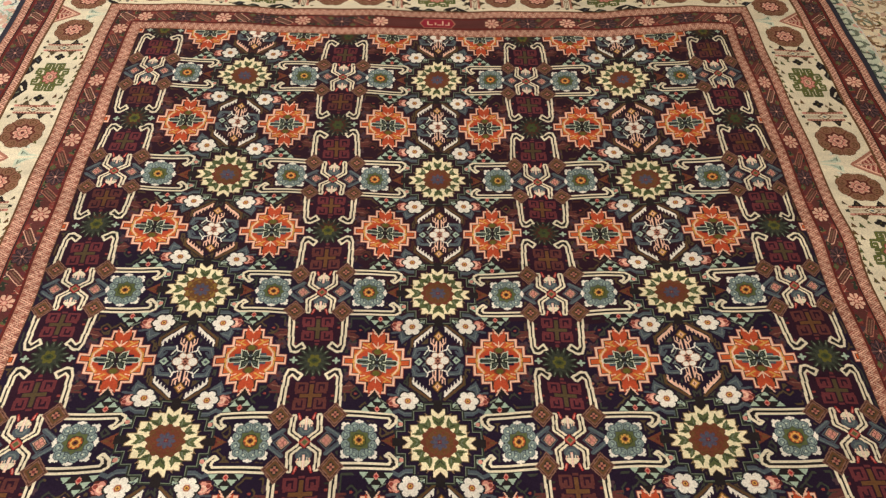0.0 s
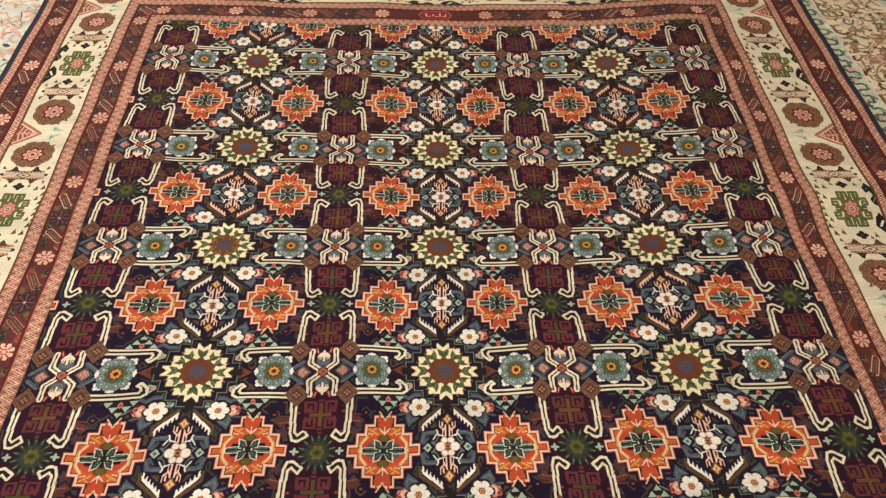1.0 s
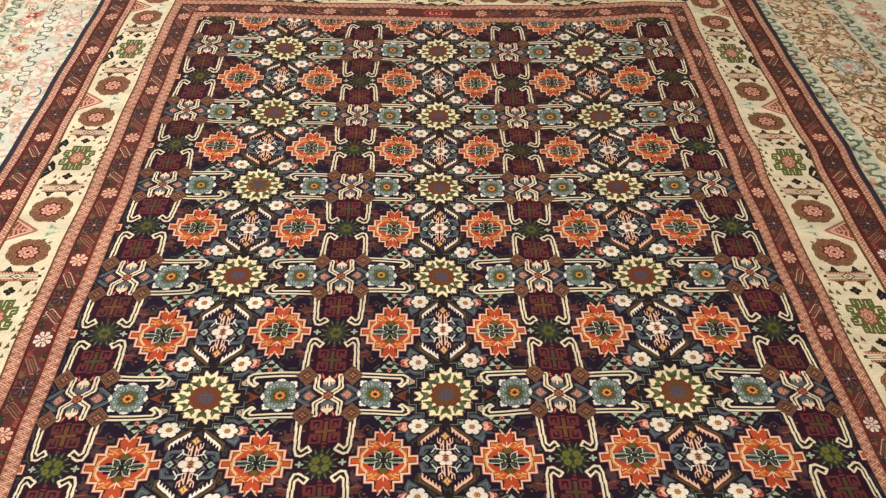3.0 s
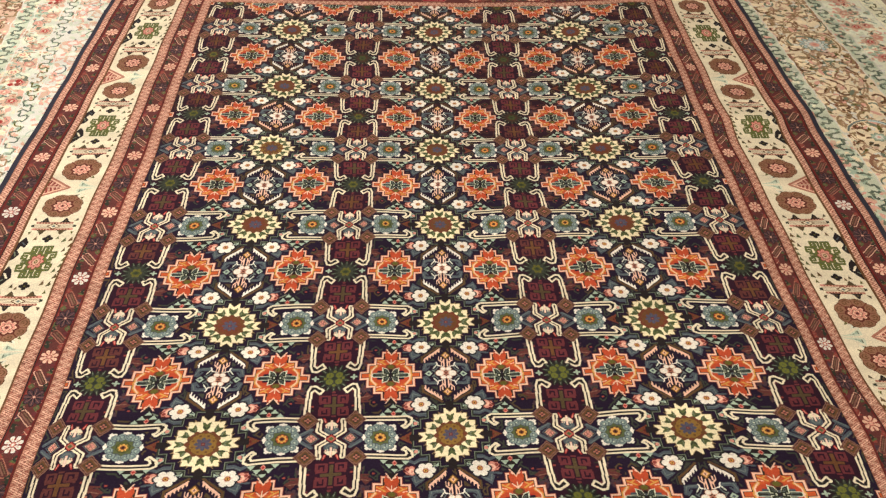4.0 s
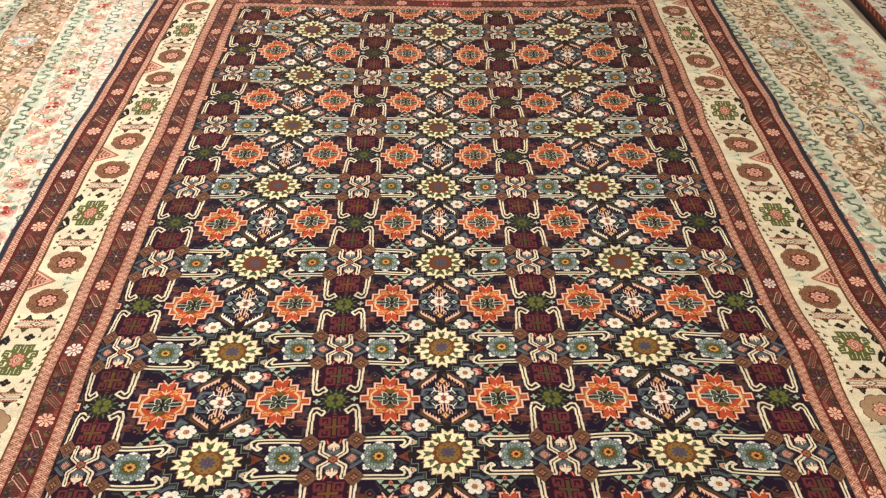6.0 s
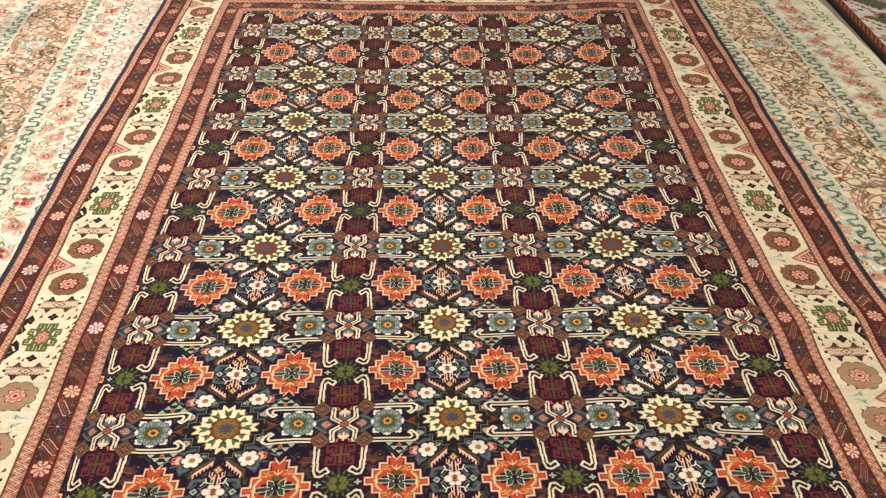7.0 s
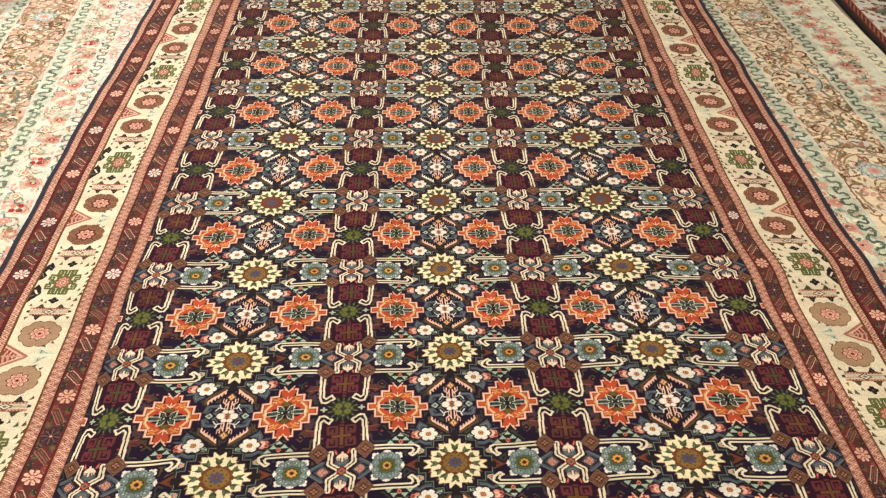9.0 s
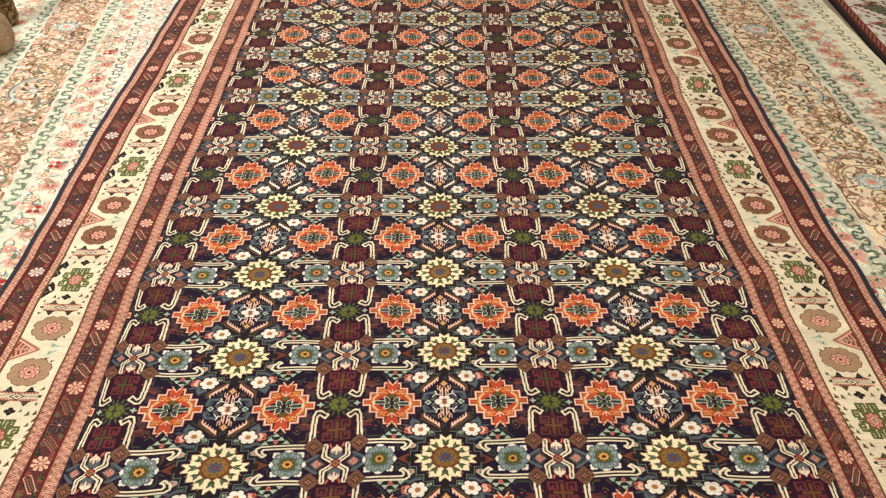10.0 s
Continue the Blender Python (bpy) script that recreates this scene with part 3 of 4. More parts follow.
def lie(u, v):
    """Place of the knot (u, v) on the floor: the weave's own waver and the ripples of a carpet laid on another."""
    y = np.interp(v, ROW_V, ROW_Y)
    y = y + 0.023 * np.clip((v + 3.2) / 3.2, 0, 1) * np.clip((abs(u) - 0.95) / 0.55, 0, 1)
    y = y - 0.0045 * np.maximum(-v - 1.5, 0) * np.clip(-u, 0, 1.3)
    y = y - 0.006 * np.maximum(-v - 4.8, 0) * np.interp(u, (-1.75, -1.6, -0.3), (0.0, 1.2, 0.0))
    px, cx = np.interp(v, ROW_V, PITCH), np.interp(v, ROW_V, SHIFT)
    out = (abs(u) - FIELD_U) / (EDGE_U - FIELD_U)
    out = np.where(u < 0, np.interp(out, (0, 0.326, 0.674, 1), (0, 0.305, 0.674, 1)), np.interp(out, (0, 0.326, 0.674, 1), (0, 0.255, 0.655, 1)))
    u = np.where(abs(u) > FIELD_U, np.sign(u) * (FIELD_U + out * (EDGE_U - FIELD_U)), u)
    k = np.clip(-v / 5, 0, 1)
    cx = cx + (1 - k) * np.interp(u, COL_U, PULL_X[0]) + k * np.interp(u, COL_U, PULL_X[1])
    y = y + (1 - k) * np.interp(u, COL_U, PULL_Y[0]) + k * np.interp(u, COL_U, PULL_Y[1])
    x = cx + np.sign(u) * (px * np.minimum(abs(u), 1) + 0.526 * np.maximum(abs(u) - 1, 0))
    side = np.where(u < 0, np.interp(y, EDGE_Y, EDGE_L), np.interp(y, EDGE_Y, EDGE_R))
    off = side - (cx + (px + 0.526 * (EDGE_U - 1)) * np.sign(u))
    x = x + off * np.clip((abs(u) - 1.5) / (EDGE_U - 1.5), 0, 1)
    x = x + 0.017 * np.clip((-v - 3.6) / 2.4, 0, 1) * np.clip((-u - 1.5) / 0.16, 0, 1)
    x = x + 0.0012 * np.sin(9.1 * y + 2.3 * u) + 0.0014 * np.sin(23.0 * y - 3.1 * u + 1.0)
    y = y + 0.0026 * np.sin(7.3 * u + 5.0 * v) + 0.0016 * np.sin(17.0 * u + 1.3)
    z = 0.0012 * np.sin(3.0 * x + 1.0) * np.sin(4.0 * y)
    near = np.clip((x - 0.72) / 0.25, 0, 1)
    for y0, tall, wide, pull in ((-1.665, 0.015, 0.085, 0.008), (-0.56, 0.009, 0.06, 0.004), (-2.3, 0.008, 0.08, 0.003)):
        hump = near * np.exp(-(((y - y0 - 0.10 * (x - 1.0)) / wide) ** 2)) * (0.45 + 0.55 * np.exp(-(((x - 0.93) / 0.11) ** 2)))
        z = z + tall * hump
        x = x + pull * hump
    return x, y, z


knots = np.full((H, W), NAVY, np.int16)
owner = np.zeros((H, W), np.int32)
owners = ["field"]
GU = (np.arange(W) + 0.5) / NX - EDGE_U
GV = TOP_V + RIM - (np.arange(H) + 0.5) / NY
UU, VV = np.meshgrid(GU, GV)
in_field = (abs(UU) <= FIELD_U) & (VV <= TOP_V) & (VV >= LOW_V)


def col(u):
    return int(round((u + EDGE_U) * NX))


def row(v):
    return int(round((TOP_V + RIM - v) * NY))


whole_of = {}
jog = random.Random(9)


def stamp(c, u, v, dx=0.0, dy=0.0, name="", clip=None, core=()):
    """Lay a drawn motif round (u, v), dx and dy millimetres off it. A name makes it a part of its own; core names its middle, within a radius."""
    h, w = c.shape
    if name and clip is in_field:
        dx, dy = dx + jog.uniform(-1.8, 1.8), dy + jog.uniform(-1.8, 1.8)
    j0, i0 = col(u) + int(round(dx / KNOT)) - w // 2, row(v) - int(round(dy / KNOT)) - h // 2
    a, b, p, q = max(0, i0), min(H, i0 + h), max(0, j0), min(W, j0 + w)
    if a >= b or p >= q:
        return
    cut = c[a - i0:b - i0, p - j0:q - j0]
    mask = cut >= 0
    if clip is not None:
        mask = mask & clip[a:b, p:q]
    knots[a:b, p:q][mask] = cut[mask]
    if name:
        owner[a:b, p:q][mask] = len(owners)
        owners.append(name)
        if core:
            yy, xx = np.mgrid[a - i0:b - i0, p - j0:q - j0]
            mid = mask & (np.hypot(xx - w // 2, yy - h // 2) * KNOT <= core[1])
            owner[a:b, p:q][mid] = len(owners)
            whole_of[len(owners)] = len(owners) - 1
            owners.append(core[0])
    else:
        owner[a:b, p:q][mask] = 0


rnd = random.Random(4)
DAISY = [daisy_motif(BROWN, RUST), daisy_motif(RUST, BROWN, 0.85), daisy_motif(OCHRE, BROWN, 0.68), daisy_motif(BROWN, OCHRE, 0.9)]
MEDAL = [medallion_motif(ORANGE, NAVY), medallion_motif(ORANGE, SLATE)]
ROSE_M = [rosette_motif(ORANGE), rosette_motif(GOLD), rosette_motif(OLIVE)]
CROSS = [star_cross_motif(SHELL), star_cross_motif(WHITE)]
CLUSTER = [leaf_cluster_motif(OLIVE), leaf_cluster_motif(THICKET), leaf_cluster_motif(MOSS, True)]
SCROLL = [scroll_motif(WINE, UMBER), scroll_motif(DREGS, BROWN), scroll_motif(WINE, BROWN)]
FLOWER = [white_flower_motif(SLATE), white_flower_motif(GREEN)]
KNOT_M, LOZENGE, ACROSS, DOWN, BUD, TRI, FAN, SPRIG, SPRAY = (knot_motif(), lozenge_motif(), hook_across_motif(), hook_down_motif(), bud_motif(),
                                                             triangle_motif(), fan_motif(), sprig_motif(), spray_motif())
# the plum grounds of the columns between the daisies
for cu in (-1.5, -0.5, 0.5, 1.5):
    knots[in_field & (abs(UU - cu) < 0.098 + 0.02 * np.sin(VV * 2 * math.pi) ** 2)] = PLUM
for r in range(0, 10):
    for cu in (-1, 0, 1):
        for sx in (1, -1):
            for sy in (1, -1):
                if r == 9 and sy < 0:
                    continue
                stamp(SPRIG[::sy, ::sx], cu, -r, sx * 62, sy * 70, clip=in_field)
                stamp(SPRAY[::sy, ::sx], cu, -r, sx * 178, sy * 108, clip=in_field)
                stamp(TRI[::-sy, ::sx], cu, -r, sx * 115, sy * 75, clip=in_field, name="stepped_triangle")
                stamp(BUD[::sy, ::-sx], cu, -r, sx * 82, sy * 84, clip=in_field, name="bud")
            stamp(FAN[:, ::-sx], cu, -r, sx * 90, 0, clip=in_field)
for r in range(0, 10):
    for cu in (-1.5, -0.5, 0.5, 1.5):
        for sx in (1, -1):
            for sy in (1, -1):
                stamp(DOWN[::sy, ::sx], cu, -r, sx * 42, -sy * 108, clip=in_field, name="upright_hook")
                if abs(cu * 2 + sx) < 4:
                    stamp(ACROSS[::sy, ::sx], cu, -r, sx * 106, sy * 42, clip=in_field, name="cross_hook")
        stamp(KNOT_M, cu, -r, clip=in_field, name="lattice_knot")
        for sx in (1, -1):
            for sy in (1, -1):
                stamp(LOZENGE, cu, -r, sx * 48, sy * 50, clip=in_field, name="lozenge")
for r in range(-1, 10):
    for cu in (-1.5, -0.5, 0.5, 1.5):
        stamp(CLUSTER[2 if r > 3 else 0 if r > 1 or rnd.random() < 0.3 else 1], cu, -r - 0.5, clip=in_field, name="leaf_rosette")
        for k, d in ((0, 40), (0, -40)):
            s = Sheet(12, 12).disc(0, 0, 4, WINE).c
            stamp(s, cu, -r - 0.5, 0, d, clip=in_field)
            s = Sheet(16, 16).line([(-6, 0), (6, 0)], 3.5, MINT).line([(0, -6), (0, 6)], 3.5, MINT).c
            stamp(s, cu, -r - 0.5, d * 1.02, 0, clip=in_field)
        for d in (0.275, -0.275):
            stamp(SCROLL[rnd.choice((0, 0, 1, 2))], cu, -r - 0.5 + d * 0.83, clip=in_field, name="scroll")
    for sx in (1, -1):
        stamp(MEDAL[0], sx * 1.75, -r - 0.5, sx * 4, 0, clip=in_field)
    for cu in (-1, 0, 1):
        stamp(CROSS[rnd.random() < 0.4], cu, -r - 0.5, clip=in_field, name="star_cross")
        for sx in (1, -1):
            stamp(MEDAL[rnd.random() < 0.35], cu, -r - 0.5, sx * 120, 0, clip=in_field, name="medallion", core=("star_heart", 34))
for r in range(0, 9):
    for cu in (-1, 0, 1):
        for sx in (1, -1):
            stamp(ROSE_M[1 if r > 4 and rnd.random() < 0.6 else rnd.choice((0, 0, 2))], cu, -r, sx * 144, 0, clip=in_field, name="rosette", core=("flower_centre", 14))
        stamp(DAISY[2 if r > 4 else rnd.choice((0, 0, 1, 3))], cu, -r, clip=in_field, name="daisy", core=("flower_centre", 33))
        for sx in (1, -1):
            for sy in (1, -1):
                stamp(FLOWER[rnd.random() < 0.5], cu, -r, sx * 55, sy * 86, clip=in_field, name="white_flower", core=("flower_centre", 7.5))

# dark green contour lines that the weavers laid round every light shape
pale = in_field & (np.array([sum(v) for v in DYES.values()])[knots] > 0.2)
near_by = [pale]
for k in range(5):
    m = near_by[-1]
    wide = m | np.roll(m, 1, 0) | np.roll(m, -1, 0) | np.roll(m, 1, 1) | np.roll(m, -1, 1)
    near_by.append(wide | np.roll(wide, 1, 0 if k % 2 else 1) | np.roll(wide, -1, 0 if k % 2 else 1) if k % 2 else wide)
ring = near_by[5] & ~near_by[3] & in_field & (knots == NAVY) & (np.sin(VV * 37 + 5 * np.sin(UU * 23)) > -0.25)
knots[ring] = np.where(np.sin(UU * 11 + VV * 7)[ring] > 0.45, UMBER, BOTTLE)
owner[ring] = 0

# abrash: the far rows were knotted with a browner lot of ground wool, changing over along ragged wefts
lot = VV + 1.9 + 0.35 * np.sin(UU * 2.1 + 0.7) + 0.16 * np.sin(np.floor(VV * NY / 3) * 12.9) + 0.1 * np.sin(UU * 9 + VV * 5)
knots[in_field & (knots == NAVY) & (lot > 0)] = MULBERRY
knots[in_field & (knots == BOTTLE) & (lot > 0.25)] = DUSK

# border: distance out from the field's edge, 0 to 1
side_s = (abs(UU) - FIELD_U) / (EDGE_U - FIELD_U)
end_s = np.maximum(VV - TOP_V, LOW_V - VV) / RIM
rim_s = np.maximum(side_s, end_s)
along = np.where(side_s >= end_s, VV * NY * KNOT, UU * NX * KNOT)
STRIPES = ((0.0, 0.092, "guard_stripe", SALMON), (0.092, 0.237, "guard_band", MAROON), (0.237, 0.326, "guard_stripe", SALMON), (0.326, 0.674, "main_border", CREAM),
           (0.674, 0.734, "guard_stripe", SALMON), (0.734, 0.90, "guard_band", MAROON), (0.90, 0.962, "guard_stripe", SALMON), (0.962, 1.01, "selvedge", INDIGO))
in_rim = rim_s > 0
speckle = np.random.default_rng(5).normal(0, 1.9, (H, W))
speckle = speckle + np.roll(speckle, 1, 0) + np.roll(speckle, 1, 1) + np.roll(speckle, (1, 1), (0, 1))
speckle = np.clip(speckle / 3.0, -1.6, 1.6)
for s0, s1, name, dye in STRIPES:
    m = in_rim & (rim_s > s0) & (rim_s <= s1)
    knots[m] = dye
    for k in range(4):
        side = (side_s >= end_s) & ((UU > 0) == (k == 0)) if k < 2 else (side_s < end_s) & ((VV > 0) == (k == 2))
        owner[m & side] = len(owners)
        owners.append(name)
    if name == "guard_stripe":
        # pale running scroll with wine flecks
        t = (rim_s - s0) / (s1 - s0)
        wide = (s1 - s0) * 380
        knots[m & (speckle > 0.55)] = CLAY
        saw = abs((along / 21.0 + 0.05 * np.sin(along / 33.0)) % 1 - 0.5) * 2
        gap = (t - 0.16 - 0.68 * saw) * wide * 0.55 + 0.35 * speckle
        knots[m & (abs(gap) < 2.9)] = BRICK
        knots[m & (abs(gap) < 1.8)] = BLUSH
        knots[m & (abs(gap) < 1.5) & (speckle > -0.3)] = SHELL
        knots[m & (abs(gap - 6.0) < 1.0) | m & (abs(gap + 6.0) < 1.0)] = BLUSH
        knots[m & (abs(gap - 9.2) < 0.8) | m & (abs(gap + 9.2) < 0.8)] = BRICK
        knots[m & ((t < 2.4 / wide) | (t > 1 - 2.4 / wide))] = SALMON
    if name == "guard_band":
        knots[m] = DREGS
        knots[m & ((rim_s - s0 < 0.018) | (s1 - rim_s < 0.018))] = RED_DARK
for s0, dye, wide in ((0.092, MAROON, 0.004), (0.0, BROWN, 0.004), (0.326, BROWN, 0.0065), (0.674, BROWN, 0.0065), (0.237, BLACK, 0.004), (0.734, BLACK, 0.004), (0.90, BLACK, 0.004)):
    knots[in_rim & (abs(rim_s - s0) < wide)] = dye

B_ROSE = [border_rosette_motif(TAN), border_rosette_motif(FAWN, False)]
G_ROSE, BAR, FILL, WEDGE, PALE = green_rosette_motif(), bar_motif(), filler_motif(), wedge_motif(), pale_leaf_motif()
G_FLOWER = [guard_flower_motif(SHELL), guard_flower_motif(BLUSH), guard_flower_motif(IVORY)]
G_LEAF = [guard_leaf_motif(SALMON), guard_leaf_motif(BLUSH)]
MAIN_U = FIELD_U + (EDGE_U - FIELD_U) * 0.5
in_main = in_rim & (rim_s > 0.333) & (rim_s < 0.667)
GREEN_V = {-1: (1.5, -0.06, -1.67, -3.36, -5.06, -6.76, -8.46, -10.2), 1: (1.45, -0.11, -1.73, -3.39, -5.01, -6.66, -8.35, -10.05)}
GUARD_V = [float(np.interp(-0.743 + 0.2345 * k, ROW_Y, ROW_V)) for k in range(6, 0, -1)] + [-2.115 - 0.714 * min(k, 4) - 0.67 * max(k - 4, 0) for k in range(11)]

for sx in (-1, 1):
    u = sx * MAIN_U
    sides = in_main & (side_s >= end_s)
    for va, vb in zip(GREEN_V[sx], GREEN_V[sx][1:]):
        gap = vb - va
        stamp(FILL[:, ::-sx], u, va, clip=sides)
        stamp(PALE[:, ::sx], u, va + 0.5 * gap, -sx * 40, 0, clip=sides)
        stamp(WEDGE[:, ::-sx], u, va + 0.5 * gap, sx * 36, 0, clip=sides, name="half_palmette")
        for k in (0.363, 0.637):
            v = va + k * gap
            stamp(B_ROSE[1 if v < -5.3 else 0], u, v, clip=sides, name="border_rosette", core=("flower_centre", 26))
        for k, flip in ((0.22, -1), (0.78, 1)):
            stamp(BAR[::flip], u, va + k * gap, clip=sides, name="trefoil_bar")
        stamp(G_ROSE, u, va, clip=sides, name="green_rosette", core=("flower_centre", 26))
    for s_mid in (0.165, 0.817):
        u = sx * (FIELD_U + (EDGE_U - FIELD_U) * s_mid)
        band = in_rim & (abs(rim_s - s_mid) < 0.060)
        for k, (va, vb) in enumerate(zip(GUARD_V, GUARD_V[1:])):
            stamp(G_LEAF[k % 2][:, ::sx], u, (va + vb) / 2, clip=band & (side_s >= end_s), name="guard_spray")
        for k, v in enumerate(GUARD_V):
            stamp(G_FLOWER[rnd.choice((0, 0, 1, 2)) if k > 5 else rnd.choice((0, 1, 1))], u, v, clip=band & (side_s >= end_s), name="guard_flower")
for v_end, sv in ((TOP_V, 1), (LOW_V, -1)):
    v = v_end + sv * RIM * 0.5
    for k in range(-2, 3):
        u = k * 1.02
        stamp(FILL.T[::-sv], u, v, clip=in_main & (end_s >= side_s))
        stamp(G_ROSE.T, u, v, clip=in_main & (end_s >= side_s), name="green_rosette")
        for sy in (1, -1):
            stamp(BAR.T, u + sy * 0.235, v, clip=in_main & (end_s >= side_s))
            stamp(B_ROSE[0].T, u + sy * 0.40, v, clip=in_main & (end_s >= side_s), name="border_rosette")
    for s_mid in (0.165, 0.817):
        v = v_end + sv * RIM * s_mid
        band = in_rim & (abs(rim_s - s_mid) < 0.060) & (end_s >= side_s)
        for k in range(5):
            for sx in (-1, 1):
                stamp(G_LEAF[k % 2].T[:, ::sx], sx * (0.55 + 0.44 * k), v, clip=band)
                stamp(G_FLOWER[(k + (sx > 0)) % 2], sx * (0.33 + 0.44 * k), v, clip=band, name="guard_flower")
        if s_mid > 0.5:
            stamp(G_LEAF[0].T, 0.0, v, clip=band)
# the red signature panel in the far guard, its writing as plain bars
sign = Sheet(108, 50).poly([(-52, 0), (-40, 23), (40, 23), (52, 0), (40, -23), (-40, -23)], SALMON).poly([(-48, 0), (-38, 20), (38, 20), (48, 0), (38, -20), (-38, -20)], RUBY)
for x0, x1, y0, y1 in ((-30, -26, -8, 10), (-28, -14, -10, -6), (-10, -6, -8, 4), (-2, 10, -9, -5), (12, 15, -9, 12), (20, 32, -9, -5), (30, 33, -8, 6)):
    sign.box(x0, y0, x1, y1, BLUSH)
stamp(sign.c, 0.0, TOP_V + RIM * 0.165, name="signature_panel")


# ---- knots to meshes ----
PART_LABELS = dict(
    daisy="cream daisy with forked green leaves and brown centre", medallion="stepped orange medallion with pale pink outline", rosette="teal curled rosette with green star",
    white_flower="small white flower with red centre", leaf_rosette="dark green spiky leaf rosette", scroll="dull wine scroll round an olive cross",
    star_cross="pale pink blossom cross between slate leaves", lattice_knot="crossing cream bands with white tulips", lozenge="brown and olive stepped lozenge",
    upright_hook="upright double cream bar with hooked end", cross_hook="level double cream bar with hooked end", bud="pink flower bud", stepped_triangle="triangle of small mint triangles",
    border_rosette="tan brown rosette with pink star centre", green_rosette="green curled rosette with salmon centre", guard_flower="pale pink eight petalled flower",
    trefoil_bar="flat bar with dark trefoils", half_palmette="salmon half palmette with striped ribs", guard_spray="dark blossom with brackets and leaves",
    signature_panel="ruby red signature panel with plain bars", selvedge="dark indigo bound edge", main_border="cream wool main border", guard_band="dark maroon guard band",
    guard_stripe="salmon guard stripe with pale zigzag", field="dark navy wool ground with small sprigs")

def rectangles(c, own, longest=22):
    """Equal knots joined to rectangles: arrays of i0, i1, j0, j1, colour, owner."""
    h, w = c.shape
    key = own.astype(np.int64) * 64 + c
    cut = np.ones((h, w), bool)
    cut[:, 1:] = key[:, 1:] != key[:, :-1]
    cut[:, ::longest] = True
    i, j0 = np.nonzero(cut)
    j1 = np.append(j0[1:], 0)
    last = np.append(i[1:] != i[:-1], True)
    j1[last] = w
    k = key[i, j0]
    order = np.lexsort((i, j1, j0, k, i // longest))
    i, j0, j1, k = i[order], j0[order], j1[order], k[order]
    start = np.ones(len(i), bool)
    start[1:] = (k[1:] != k[:-1]) | (j0[1:] != j0[:-1]) | (j1[1:] != j1[:-1]) | (i[1:] != i[:-1] + 1) | (i[1:] // longest != i[:-1] // longest)
    first = np.nonzero(start)[0]
    end = np.append(first[1:], len(i)) - 1
    return i[first], i[end] + 1, j0[first], j1[first], k[first] % 64, k[first] // 64


def quads(name, x, y, z, colour, parent, kind=""):
    """A mesh of separate rectangles; x, y, z hold four corners a rectangle."""
    n = len(colour)
    me = bpy.data.meshes.new(name)
    me.vertices.add(4 * n)
    me.vertices.foreach_set("co", np.stack((x, y, z), -1).astype(np.float32).ravel())
    me.loops.add(4 * n)
    me.loops.foreach_set("vertex_index", np.arange(4 * n, dtype=np.int32))
    me.polygons.add(n)
    me.polygons.foreach_set("loop_start", np.arange(0, 4 * n, 4, dtype=np.int32))
    used = sorted(set(colour.tolist()))
    for k in used:
        me.materials.append(WOOLS[k])
    me.polygons.foreach_set("material_index", np.searchsorted(np.array(used), colour).astype(np.int32))
    me.update(calc_edges=True)
    ob = new(name, me)
    ob.parent = parent
    return tagged(ob, PART_LABELS.get(name, ""), kind=kind)


def weave(rects, place, names, parent, wholes={}):
    """One mesh for each owner of the rectangles."""
    i0, i1, j0, j1, colour, own = rects
    order = np.argsort(own, kind="stable")
    i0, i1, j0, j1, colour, own = (a[order] for a in (i0, i1, j0, j1, colour, own))
    jj, ii = np.stack((j0, j1, j1, j0), -1), np.stack((i1, i1, i0, i0), -1)
    x, y, z = place(jj, ii)
    bounds = np.append(np.nonzero(np.append(True, own[1:] != own[:-1]))[0], len(own))
    made = {}
    for a, b in zip(bounds[:-1], bounds[1:]):
        k = int(own[a])
        made[k] = quads(names[k], x[a:b], y[a:b], z[a:b], colour[a:b], made.get(wholes.get(k), parent))


def slab(name, us, vs, place, thick, material, parent=None):
    """A closed sheet under a woven face."""
    bm = bmesh.new()
    grid = []
    for v in vs:
        x, y, z = place(us, np.full(len(us), v))
        grid.append([bm.verts.new((a, b, c)) for a, b, c in zip(x, y, z)])
    for a, b in zip(grid, grid[1:]):
        for k in range(len(a) - 1):
            bm.faces.new((a[k], a[k + 1], b[k + 1], b[k]))
    out = bmesh.ops.extrude_face_region(bm, geom=bm.faces[:])
    bmesh.ops.translate(bm, vec=(0, 0, -thick), verts=[e for e in out["geom"] if isinstance(e, bmesh.types.BMVert)])
    bmesh.ops.recalc_face_normals(bm, faces=bm.faces[:])
    me = bpy.data.meshes.new(name)
    bm.to_mesh(me)
    bm.free()
    me.materials.append(material)
    ob = new(name, me)
    ob.parent = parent
    return ob


# ---- the carpet ----
carpet = tagged(new("carpet"), "dark navy knotted wool carpet with floral lattice and cream rosette border", "carpet")
weave(rectangles(knots, owner), lambda j, i: lie(j / NX - EDGE_U, TOP_V + RIM - i / NY), owners, carpet, whole_of)


def under(u, v):
    x, y, z = lie(u, v)
    return x, y, z - 0.0015


slab("backing", np.linspace(-EDGE_U, EDGE_U, 50), np.linspace(LOW_V - RIM, TOP_V + RIM, 120), under, 0.009, WOOLS[INDIGO], carpet)

# ---- the pale carpets that it lies on ----
PALE_Z = -0.0125
PALE_CELL = 0.0026


